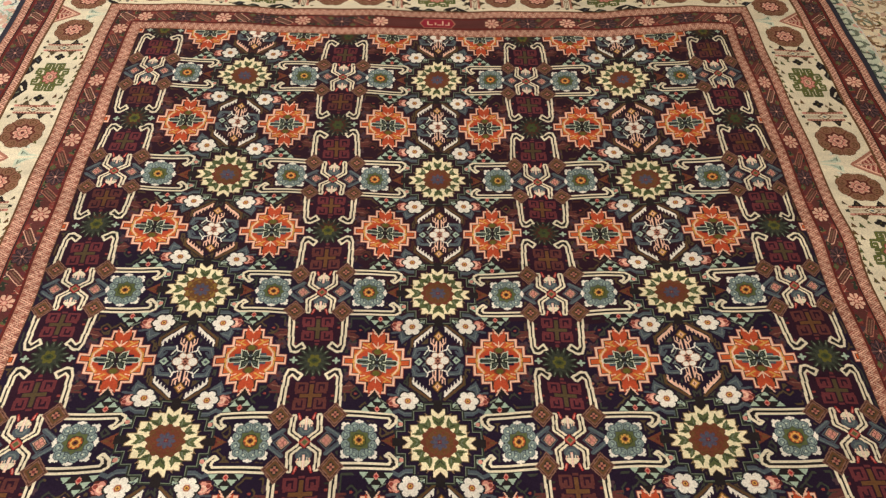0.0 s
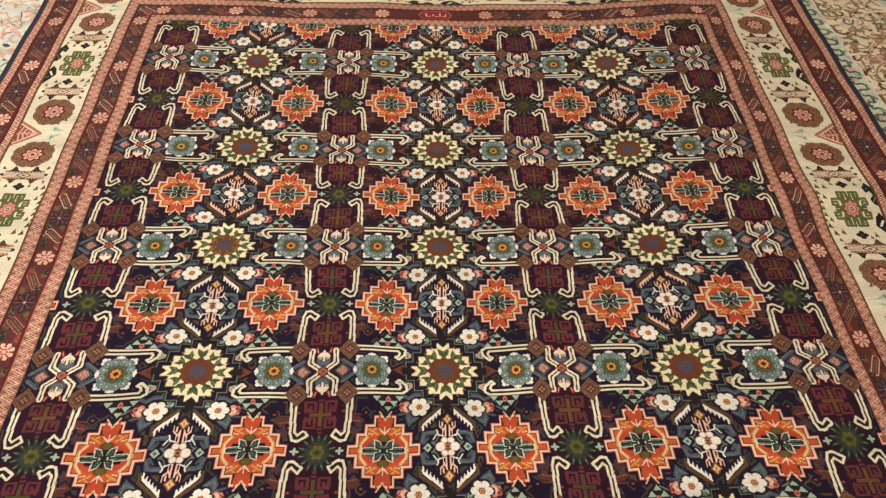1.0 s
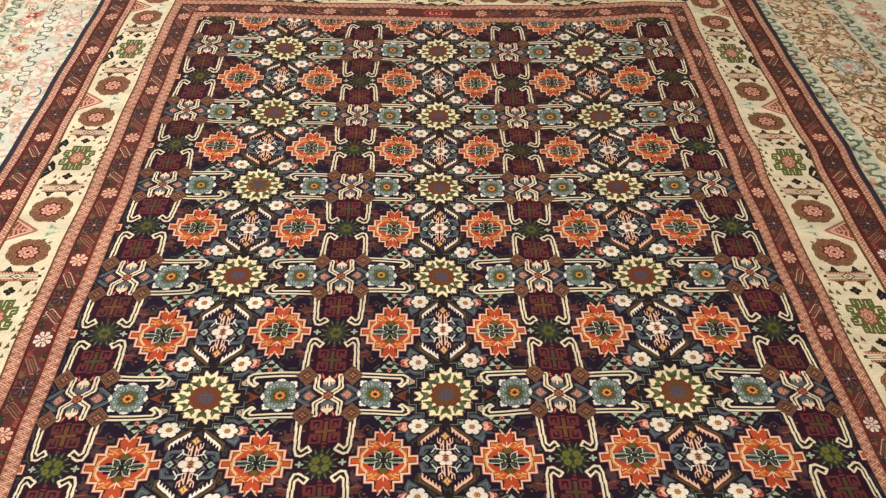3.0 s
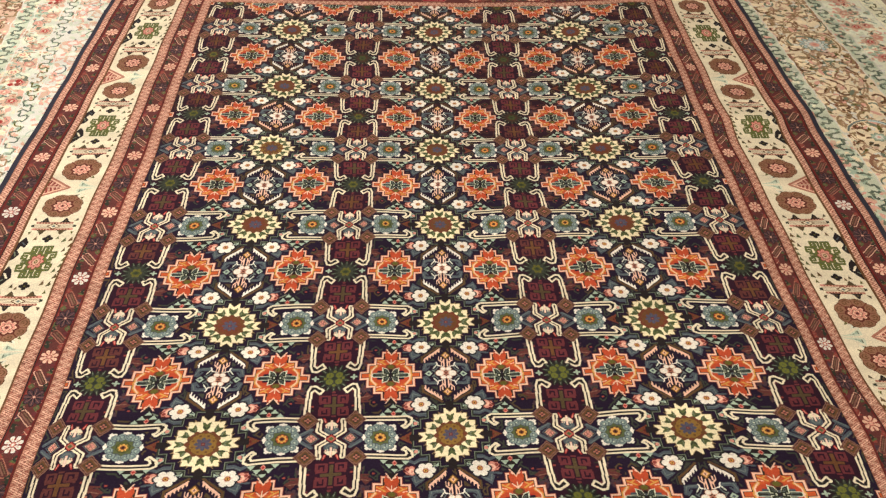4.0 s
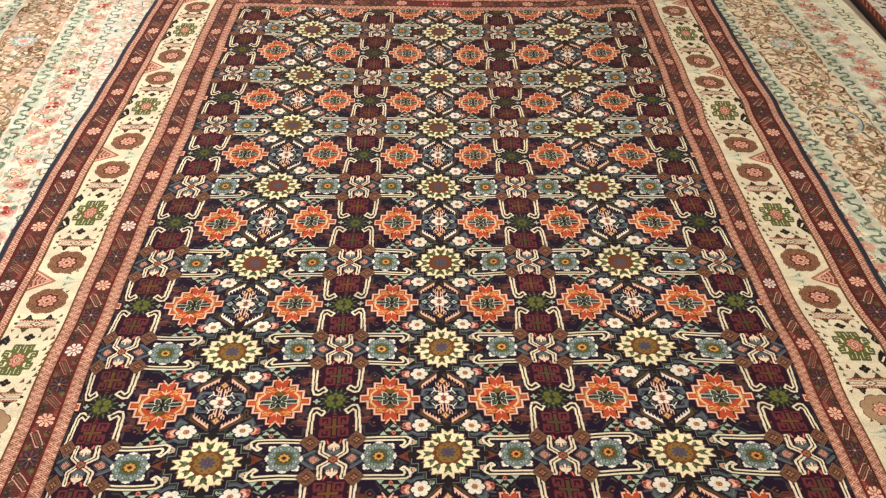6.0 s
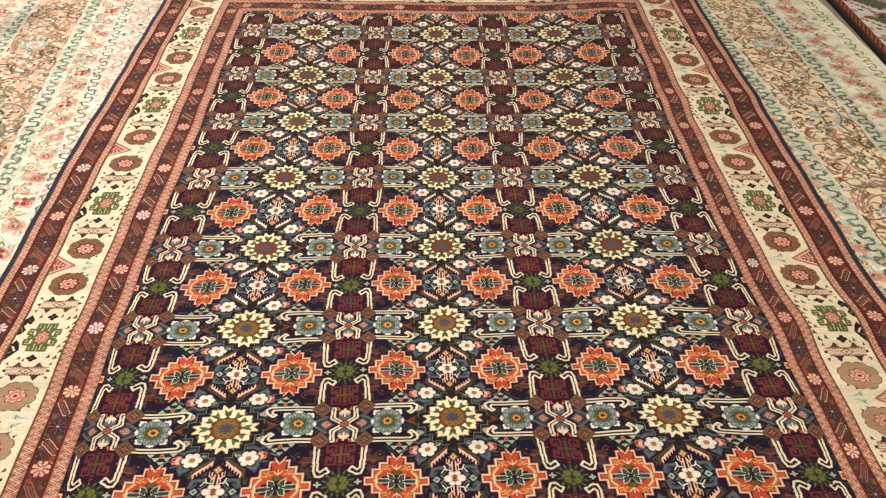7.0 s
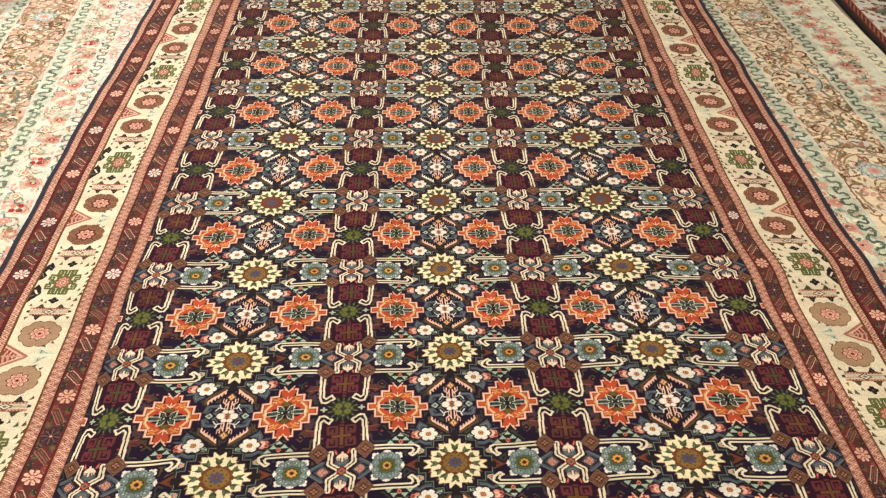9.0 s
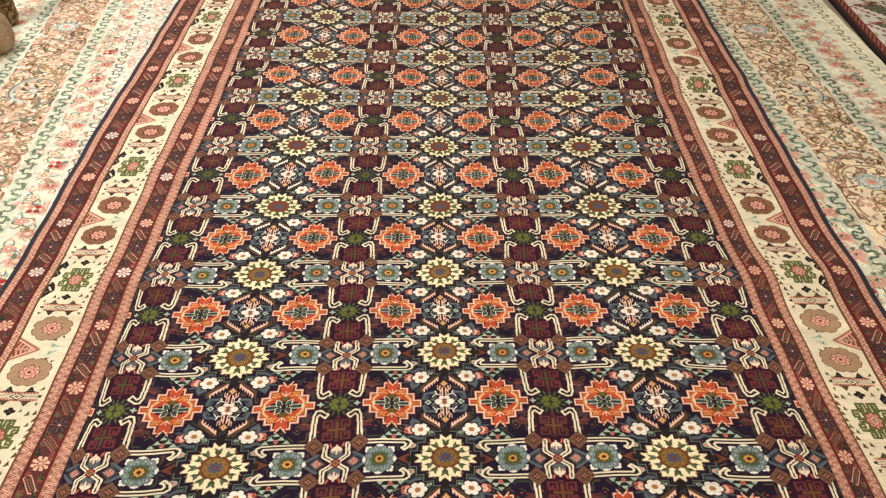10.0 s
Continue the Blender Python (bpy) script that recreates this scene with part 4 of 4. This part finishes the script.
def pale_carpet(label, outer, side, skew, wide_dye, stripe_dye, inner_dye, edge_dye, seed):
    """A pale carpet with its floral border; d runs in from its outer edge, skew is its turn on the floor."""
    rng = random.Random(seed)
    thing = tagged(new("pale_carpet"), label, "carpet", "pale carpets on the floor")
    width, y0, y1 = 0.92, -2.5, 1.2
    w, h = int(width / PALE_CELL), int((y1 - y0) / PALE_CELL)
    D, Y = np.meshgrid((np.arange(w) + 0.5) * PALE_CELL, y1 - (np.arange(h) + 0.5) * PALE_CELL)
    c = np.full((h, w), inner_dye, np.int16)
    edges = (0.0, 0.022, 0.090, 0.245, 0.305, 0.53, 0.59, 0.685, 0.735)
    for a, b, dye in zip(edges, edges[1:], (edge_dye, edge_dye, stripe_dye, SKY, wide_dye, SKY, stripe_dye, inner_dye)):
        c[(D >= a) & (D < b)] = dye

    def blob(d, y, r, dye, ry=None, n=0, turn=0.0):
        ry = ry or r
        big = max(r, ry)
        i0, i1 = max(0, int((y1 - y - big) / PALE_CELL)), min(h, int((y1 - y + big) / PALE_CELL) + 1)
        j0, j1 = max(0, int((d - big) / PALE_CELL)), min(w, int((d + big) / PALE_CELL) + 1)
        if i0 >= i1 or j0 >= j1:
            return
        p, q = D[i0:i1, j0:j1] - d, Y[i0:i1, j0:j1] - y
        x, yy = (p * math.cos(turn) + q * math.sin(turn)) / r, (q * math.cos(turn) - p * math.sin(turn)) / ry
        rim = 1 - 0.3 * (1 - abs(np.cos(n / 2 * np.arctan2(yy, x)))) if n else 1
        c[i0:i1, j0:j1][np.hypot(x, yy) <= rim] = dye

    def stroke(pts, r, dye):
        for (a, b), (e, f) in zip(pts, pts[1:]):
            steps = max(1, int(math.hypot(e - a, f - b) / 0.0026))
            for k in range(steps):
                blob(a + (e - a) * k / steps, b + (f - b) * k / steps, r, dye)

    def tendril(d, y, reach, turn, bend, r, dye, lo, hi):
        pts = [(d, y)]
        for k in range(7):
            turn += bend / 6 * (1 + k / 5)
            d, y = min(hi, max(lo, d + reach / 7 * math.cos(turn))), y + reach / 7 * math.sin(turn)
            pts.append((d, y))
        stroke(pts, r, dye)
        return d, y, turn

    def blossom(d, y, r, outer_dye, inner, eye, n=5):
        blob(d, y, r * 1.12, FERN, r, n)
        blob(d, y, r, outer_dye, r * 0.88, n)
        blob(d, y, r * 0.6, inner, r * 0.52, n)
        blob(d, y, r * 0.22, eye)

    # flecks of many pale colours over every ground
    for _ in range(5200):
        d, yy = rng.uniform(0.12, 0.915), rng.uniform(y0, y1)
        if 0.30 < d < 0.535:
            dye = rng.choice((IVORY, SAND, PEACH, CREAM, ROSE, wide_dye, wide_dye, wide_dye))
        else:
            dye = rng.choice((IVORY, MIST, SKY, SAND, PEACH, SKY, ROSE, LICHEN, BLUSH if 0.12 < d < 0.245 or d > 0.59 else MINT))
        blob(d, yy, rng.uniform(0.006, 0.017), dye, rng.uniform(0.004, 0.010), rng.choice((0, 3, 5)), rng.uniform(0, 3.1))
    for _ in range(900):
        d, yy = rng.choice((rng.uniform(0.1, 0.25), rng.uniform(0.585, 0.70), rng.uniform(0.74, 0.915))), rng.uniform(y0, y1)
        blob(d, yy, rng.uniform(0.012, 0.026), rng.choice((PEACH, SAND, ROSE, BLUSH, SKY, MINT, IVORY)), rng.uniform(0.008, 0.016), rng.choice((3, 4, 5)), rng.uniform(0, 3.1))
        blob(d + 0.004, yy, rng.uniform(0.005, 0.010), rng.choice((FERN, KHAKI, CREAM, ROSE, HEMP)), 0.005, 3, rng.uniform(0, 3.1))
    # blossoms and twigs in the floral stripes
    for a, b in ((0.105, 0.245), (0.59, 0.685)):
        y, k = y0, 0
        while y < y1:
            m = (a + b) / 2 + (0.018 if k % 2 else -0.018)
            for _ in range(7):
                e, f, t = tendril(m, y, rng.uniform(0.03, 0.06), rng.uniform(0, 6.3), rng.uniform(-2, 2), 0.0026, rng.choice((FERN, KHAKI, TEAL)), a + 0.006, b - 0.006)
                blob(e, f, 0.009, rng.choice((MINT, SKY, PEACH, ROSE, SAND)), 0.005, 0, t)
            if k % 2 == 1:
                blob(m, y, 0.036, rng.choice((PEACH, ROSE)), 0.028, 6)
                blossom(m, y, 0.019, PINK, rng.choice((PEACH, RED)), CREAM)
                blob(m + rng.uniform(-0.03, 0.03), y + 0.02, 0.015, rng.choice((FERN, KHAKI, MINT)), 0.009, 5, rng.uniform(0, 3))
            else:
                blossom(m, y, 0.02, rng.choice((ROSE, SAND)), PINK, CREAM)
            y += rng.uniform(0.052, 0.066)
            k += 1
        for y in (-1.945, -1.70, -1.373, -1.132, -0.558, -0.326, 0.25, 0.48):
            for q in range(4):
                blob((a + b) / 2 + 0.0155 * math.cos(q * 1.571 + 0.785), y + 0.0155 * math.sin(q * 1.571 + 0.785), 0.0092, ((RED, PINK, RED, BRICK) if side < 0 else (PINK, ROSE, BRICK, PINK))[q])
            blob((a + b) / 2, y, 0.0055, WHITE)
    # further rows of blossoms close to the meanders
    for near in (0.588, 0.15) if side > 0 else ():
        y = y0
        while y < y1:
            d = rng.uniform(near, near + 0.02)
            blob(d, y, 0.030, rng.choice((ROSE, BLUSH, PEACH, PEACH)), 0.023, 5, rng.uniform(0, 3))
            blob(d, y, 0.019, rng.choice((PINK, ROSE, FERN)), 0.014, 5, rng.uniform(0, 3))
            blob(d + 0.004, y + 0.003, 0.010, rng.choice((BRICK, PINK, ROSE, PINE)), 0.007, 4)
            blob(d, y, 0.004, CREAM)
            blob(d + rng.uniform(-0.012, 0.012), y + 0.028, 0.012, rng.choice((FERN, AQUA, SKY, PINE)), 0.007, 3, rng.uniform(0, 3))
            y += rng.uniform(0.075, 0.12)
    # the wide stripe: swinging stem, palmettes, leaves
    lo, hi, mid = 0.312, 0.523, 0.4175
    y, flip = -2.345, 1
    for dye, r, off in ((KHAKI, 0.0034, 0.0), (FAWN, 0.0026, 0.011)):
        stroke([(mid + off + 0.085 * math.sin((q - y0) / 0.58 * 2 * math.pi), q) for q in np.arange(y0, y1, 0.012)], r, dye)
    while y < y1 + 0.2:
        cx = mid - flip * 0.012
        for _ in range(165):
            d, yy = rng.uniform(lo, hi), y + rng.uniform(-0.285, 0.285)
            dye = rng.choice((KHAKI, KHAKI, TAN, FAWN, FAWN, FERN, BROWN))
            e, f, t = tendril(d, yy, rng.uniform(0.05, 0.13), rng.uniform(0, 6.3), rng.choice((-1, 1)) * rng.uniform(0.8, 3.4), rng.uniform(0.0026, 0.0050), dye, lo, hi)
            blob(e, f, rng.uniform(0.009, 0.021), rng.choice((IVORY, CREAM, PEACH, SAND, ROSE, wide_dye, wide_dye, FERN)), rng.uniform(0.005, 0.008), 0, t)
            blob(d, yy, 0.009, rng.choice((KHAKI, OLIVE, BROWN, CREAM, IVORY)), 0.0045, 0, rng.uniform(0, 3))
        ring = [(cx + 0.088 * math.cos(q), y + 0.092 * math.sin(q)) for q in np.linspace(0.4, 3.9, 16)]
        stroke(ring, 0.0062, wide_dye)
        stroke(ring, 0.0036, KHAKI if flip > 0 else TEAL)
        if flip > 0:
            for n, (r, dye) in enumerate(((0.056, FERN), (0.052, AQUA), (0.041, FERN), (0.037, IVORY), (0.026, AQUA), (0.018, ROSE), (0.009, PINK))):
                blob(cx, y, r, dye, r * 0.85, (12, 12, 10, 10, 8, 0, 0)[n])
        else:
            blob(cx, y, 0.07, wide_dye, 0.06, 8)
            stroke([(cx + 0.078 * math.cos(q), y + 0.088 * math.sin(q)) for q in np.linspace(1.7, 4.7, 14)], 0.0046, AQUA)
            for k in range(14):
                q, far = k * 2 * math.pi / 14 + rng.uniform(-0.25, 0.25), rng.uniform(0.028, 0.056)
                blob(cx + far * math.cos(q), y + far * math.sin(q), rng.uniform(0.009, 0.017), rng.choice((BROWN, OLIVE, KHAKI, UMBER)), 0.007, 3, q + rng.uniform(-1, 1))
                blob(cx + far * math.cos(q + 0.3), y + far * math.sin(q + 0.3), 0.010, rng.choice((IVORY, CREAM, wide_dye)), 0.006, 0, q)
            blossom(cx, y, 0.024, MINT, IVORY, ROSE, 8)
        y += 0.567
        flip = -flip
    # meanders with leaf hooks
    for a, b in ((0.022, 0.090), (0.245, 0.305), (0.53, 0.59), (0.685, 0.735)):
        m = (a + b) / 2
        c[abs(D - a - 0.002 * np.sin(70 * Y)) < 0.0022] = IVORY
        if side < 0 or b != 0.59:
            c[abs(D - b - 0.002 * np.sin(63 * Y)) < 0.0022] = IVORY
        step, k = 0.056, y0
        thin = a in (0.022, 0.685)
        while k < y1:
            for q in range(3):
                blob(m + rng.uniform(-0.022, 0.022), k + rng.uniform(0, step), 0.010, rng.choice((SKY, IVORY, SKY, MINT, MIST)), 0.007, 0, rng.uniform(0, 3))
            pts, sway, hitch = [], rng.uniform(0.010, 0.018), rng.uniform(0.003, 0.011)
            for q in range(13):
                f = q / 12 * 2 * math.pi
                pts.append((m + sway * math.sin(f) + rng.uniform(-0.0026, 0.0026), k + step * (q / 12) - hitch * math.sin(2 * f)))
            stroke(pts, 0.0028 if thin else 0.0042, rng.choice((FERN, KHAKI, OLIVE, PINE)) if thin else rng.choice((PINE, FERN, FERN) if side < 0 else (PINE, PINE, FERN)))
            if not thin:
                blob(m + rng.uniform(0.008, 0.020), k + rng.uniform(0.01, 0.02), 0.012, rng.choice((PINE, FERN, MINT)), 0.0055, 3, rng.uniform(0, 3))
                blob(m - rng.uniform(0.008, 0.020), k + rng.uniform(0.035, 0.05), 0.012, rng.choice((PINE, FERN, MINT)), 0.0055, 3, rng.uniform(0, 3))
            blob(m + 0.017, k + 0.022, 0.007, FERN, 0.0032, 0, 1.2)
            blob(m - 0.017, k + 0.050, 0.007, FERN, 0.0032, 0, 1.2)
            k += step
    # sprays on the inner ground
    for _ in range(420):
        d, yy = rng.uniform(0.75, 0.91), rng.uniform(y0, y1)
        e, f, t = tendril(d, yy, rng.uniform(0.03, 0.09), rng.uniform(0, 6.3), rng.uniform(-2.5, 2.5), 0.0024, rng.choice((FERN, SLATE, MINT)), 0.745, 0.915)
        blob(e, f, 0.013, rng.choice((SKY, ROSE, PEACH, SLATE, PEACH)), 0.008, rng.choice((0, 5)), t)
        if rng.random() < 0.3:
            blob(d, yy, 0.03, rng.choice((PEACH, ROSE, SKY)), 0.02, 6, t)
            blob(d, yy, 0.018, IVORY, 0.012, 5, t)
    c[D < 0.020] = edge_dye
    own = np.zeros(c.shape, np.int32)
    names = ["carpet_edge", "meander_stripe", "spray_stripe", "meander_stripe", "scroll_stripe", "meander_stripe", "spray_stripe", "meander_stripe", "inner_ground"]
    for k, edge in enumerate(edges[1:]):
        own[D >= edge] = k + 1

    def at(d, y):
        return side * (outer - d) + skew * (y + 0.18) + 0.004 * np.sin(2.1 * y + side) + 0.0015 * np.sin(31 * y + 40 * d), y + 0.002 * np.sin(45 * d + 6 * y)

    def place(j, i):
        x, y = at(j * PALE_CELL, y1 - i * PALE_CELL)
        return x, y, PALE_Z + 0.0008 * np.sin(5 * y) * np.sin(7 * x)

    weave(rectangles(c, own, 14), (lambda j, i: place(j[..., ::-1], i)) if side > 0 else place, names, thing)

    def below(u, v):
        x, y = at(u, v)
        return x, y, np.full(len(u), PALE_Z - 0.0025)

    slab("backing", np.linspace(0.002, 1.2, 8), np.linspace(-2.49, 1.19, 14), below, 0.006, WOOLS[IVORY], thing)


pale_carpet("sand and mint floral carpet under the dark one, ivory edge", 1.762, 1, -0.012, SAND, FROST, LICHEN, LICHEN, 11)
pale_carpet("peach and mint floral carpet lying under the dark one", 2.007, -1, -0.125, PEACH, MIST, IVORY, IVORY, 12)


# ---- the red carpet beside ----
def red_carpet():
    thing = tagged(new("red_carpet"), "red and ivory tribal carpet with rope stripe, dark edge and painted gap shade", "carpet")
    cell, y0, y1, width = 0.004, -2.0, 1.6, 0.9
    w, h = int(width / cell), int((y1 - y0) / cell)
    D, Y = np.meshgrid((np.arange(w) + 0.5) * cell, y1 - (np.arange(h) + 0.5) * cell)
    c = np.full((h, w), IVORY, np.int16)
    band = (D - 0.062) % 0.30
    p = (Y + 0.5 * (D - 0.2)) % 0.20 - 0.10
    q = abs(band - 0.125)
    c[:] = np.where(np.sin(90 * D + 31 * Y) + np.sin(67 * Y - 40 * D) > 1.1, HEMP, IVORY)
    saw = 0.012 * (np.floor(Y / 0.012) % 2)
    c[(q + 1.15 * abs(p) < 0.122 + saw)] = BRICK
    c[(q + 1.15 * abs(p) < 0.104 + saw)] = IVORY
    c[(q + 1.3 * abs(p - 0.02) < 0.082 + saw)] = UMBER
    c[(q + 1.3 * abs(p - 0.02) < 0.066 + saw)] = FERN
    c[(q + 1.3 * abs(p - 0.02) < 0.066) & (np.sin(D / 0.013 * 2 * math.pi + 70 * p) > 0.1)] = UMBER
    c[(q < 0.10) & (abs(p + 0.072) < 0.014 - 0.08 * q) & (np.sin(D / 0.05 * 2 * math.pi) > -0.2)] = IVORY
    c[(q < 0.12) & (abs(p + 0.090) < 0.008) & (np.sin(D / 0.045 * 2 * math.pi) > 0)] = GREEN
    c[band > 0.25] = BRICK
    c[(band > 0.262) & (band < 0.288) & (np.sin((Y + D) / 0.022 * 2 * math.pi) > 0.3)] = SALMON
    c[D < 0.060] = BRICK
    twist = np.sin((Y - 2.6 * D) / 0.042 * 2 * math.pi)
    c[(D < 0.052) & (D > 0.030)] = RED_DARK
    c[(D < 0.052) & (D > 0.030) & (twist > 0.1)] = SALMON
    c[(D < 0.052) & (D > 0.030) & (abs(twist) < 0.3)] = BLACK
    # dark edge, with the shade of the gap beside it put into the colour
    c[D < 0.030] = DUSK
    c[D < 0.016] = BLACK
    own = np.zeros(c.shape, np.int32)
    own[D >= 0.030] = 1
    own[D >= 0.055] = 2

    def at(d, y):
        return 1.797 + d + 0.035 * (y - 0.2) + 0.003 * np.sin(3 * y), y

    def place(j, i):
        x, y = at(j * cell, y1 - i * cell)
        return x, y, np.full(x.shape, PALE_Z + 0.002)

    weave(rectangles(c, own, 14), place, ["edge_with_gap_shade", "rope_stripe", "ground"], thing)

    def below(u, v):
        x, y = at(u, v)
        return x, y, np.full(len(u), PALE_Z)

    slab("backing", np.linspace(0.0, width, 6), np.linspace(y0, y1, 12), below, 0.0098, WOOLS[BLACK], thing)


red_carpet()

# ---- the room ----
FLOOR_Z = PALE_Z - 0.010


def box_mesh(name, x0, y0, z0, x1, y1, z1, material, parent=None, bevel=0.0):
    bm = bmesh.new()
    bmesh.ops.create_cube(bm, size=1, matrix=Matrix.Translation(((x0 + x1) / 2, (y0 + y1) / 2, (z0 + z1) / 2)) @ Matrix.Diagonal((x1 - x0, y1 - y0, z1 - z0, 1)))
    if bevel:
        bmesh.ops.bevel(bm, geom=bm.edges[:], offset=bevel, segments=2, affect="EDGES")
    me = bpy.data.meshes.new(name)
    bm.to_mesh(me)
    bm.free()
    me.materials.append(material)
    ob = new(name, me)
    ob.parent = parent
    return ob


plaster = plain("wall_plaster", (0.66, 0.58, 0.47), 0.85, 6, 0.08)
stone = plain("floor_stone", (0.34, 0.28, 0.22), 0.45, 9, 0.2)
tagged(box_mesh("floor", -5, -6.5, FLOOR_Z - 0.1, 5, 4.5, FLOOR_Z, stone), "beige stone floor under the carpets", "floor", kind="structure")
tagged(box_mesh("ceiling", -5, -6.5, 2.9, 5, 4.5, 3.0, plaster), "plain plastered ceiling", "ceiling", kind="structure")
for name, b in (("wall_north", (-5.1, 4.5, -0.2, 5.1, 4.6, 3.0)), ("wall_south", (-5.1, -6.6, -0.2, 5.1, -6.5, 3.0)),
                ("wall_west", (-5.1, -6.5, -0.2, -5, 4.5, 3.0)), ("wall_east", (5, -6.5, -0.2, 5.1, 4.5, 3.0))):
    tagged(box_mesh(name, *b, plaster), "plain plastered wall", "wall", kind="structure")


# ---- rolled carpets standing at the edge ----
def rolled_carpet(label, x, y, r, tall, dyes, turns, seed, dome=0.0, fold=0.0):
    """A carpet rolled up and stood on end, soft at its foot, with its reverse outside."""
    thing = tagged(new("rolled_carpet"), label, "rolled carpet", "carpets rolled up on end")
    bm = bmesh.new()
    rings = []
    for k, t in enumerate(np.linspace(0, 1, 110)):
        z = tall * t
        foot = 1 - 0.35 * max(0.0, 1 - z / (0.7 * r)) ** 2
        foot *= math.sqrt(max(0.02, 1 - max(0.0, (t - 1 + dome) / dome) ** 2)) if dome else 1
        ring = []
        for q in range(48):
            a = q * 2 * math.pi / 48
            rr = r * foot * (1 + 0.03 * math.sin(3 * a + 9 * t + seed) + 0.05 * (q / 48) + fold * math.sin(11 * a + 2.5 * math.sin(5 * t)) * (1 - 0.5 * t))
            ring.append(bm.verts.new((x + rr * math.cos(a), y + rr * math.sin(a), z)))
        rings.append(ring)
    for i, (a, b) in enumerate(zip(rings, rings[1:])):
        for q in range(48):
            f = bm.faces.new((a[q], a[(q + 1) % 48], b[(q + 1) % 48], b[q]))
            p = noise.noise((q * 0.55 + seed, i * 0.33, seed * 3.0)) + 0.35 * noise.noise((q * 1.3, i * 0.9 + seed, 7.0))
            f.material_index = 1 if abs(p) < turns else 0
            f.smooth = True
    bm.faces.new(rings[0][::-1])
    me = bpy.data.meshes.new("roll")
    bm.to_mesh(me)
    bm.free()
    for k in dyes:
        me.materials.append(WOOLS[k])
    ob = new("roll", me)
    ob.parent = thing
    # the spiral of layers on the top end
    bm = bmesh.new()
    last = None
    for k in range(140):
        a, rr = k * 0.28, r * (0.14 if dome else 1) * (1 - k / 150)
        pair = [bm.verts.new((x + (rr - e) * math.cos(a), y + (rr - e) * math.sin(a), tall + 0.002)) for e in (0.0, 0.03 * rr)]
        if last:
            bm.faces.new((last[0], pair[0], pair[1], last[1]))
        last = pair
    me = bpy.data.meshes.new("spiral_end")
    bm.to_mesh(me)
    bm.free()
    me.materials.append(WOOLS[dyes[0]])
    ob = new("spiral_end", me)
    ob.parent = thing
    thing.matrix_world = pose(0, 0, PALE_Z)


rolled_carpet("short beige rolled carpet bundle standing on the peach carpet", -1.812, -0.315, 0.085, 0.20, (HEMP, FAWN), 0.24, 1, 0.75, 0.05)
rolled_carpet("dark brown patterned rolled carpet standing on end", -1.882, -0.055, 0.056, 0.7, (UMBER, KHAKI), 0.16, 2)
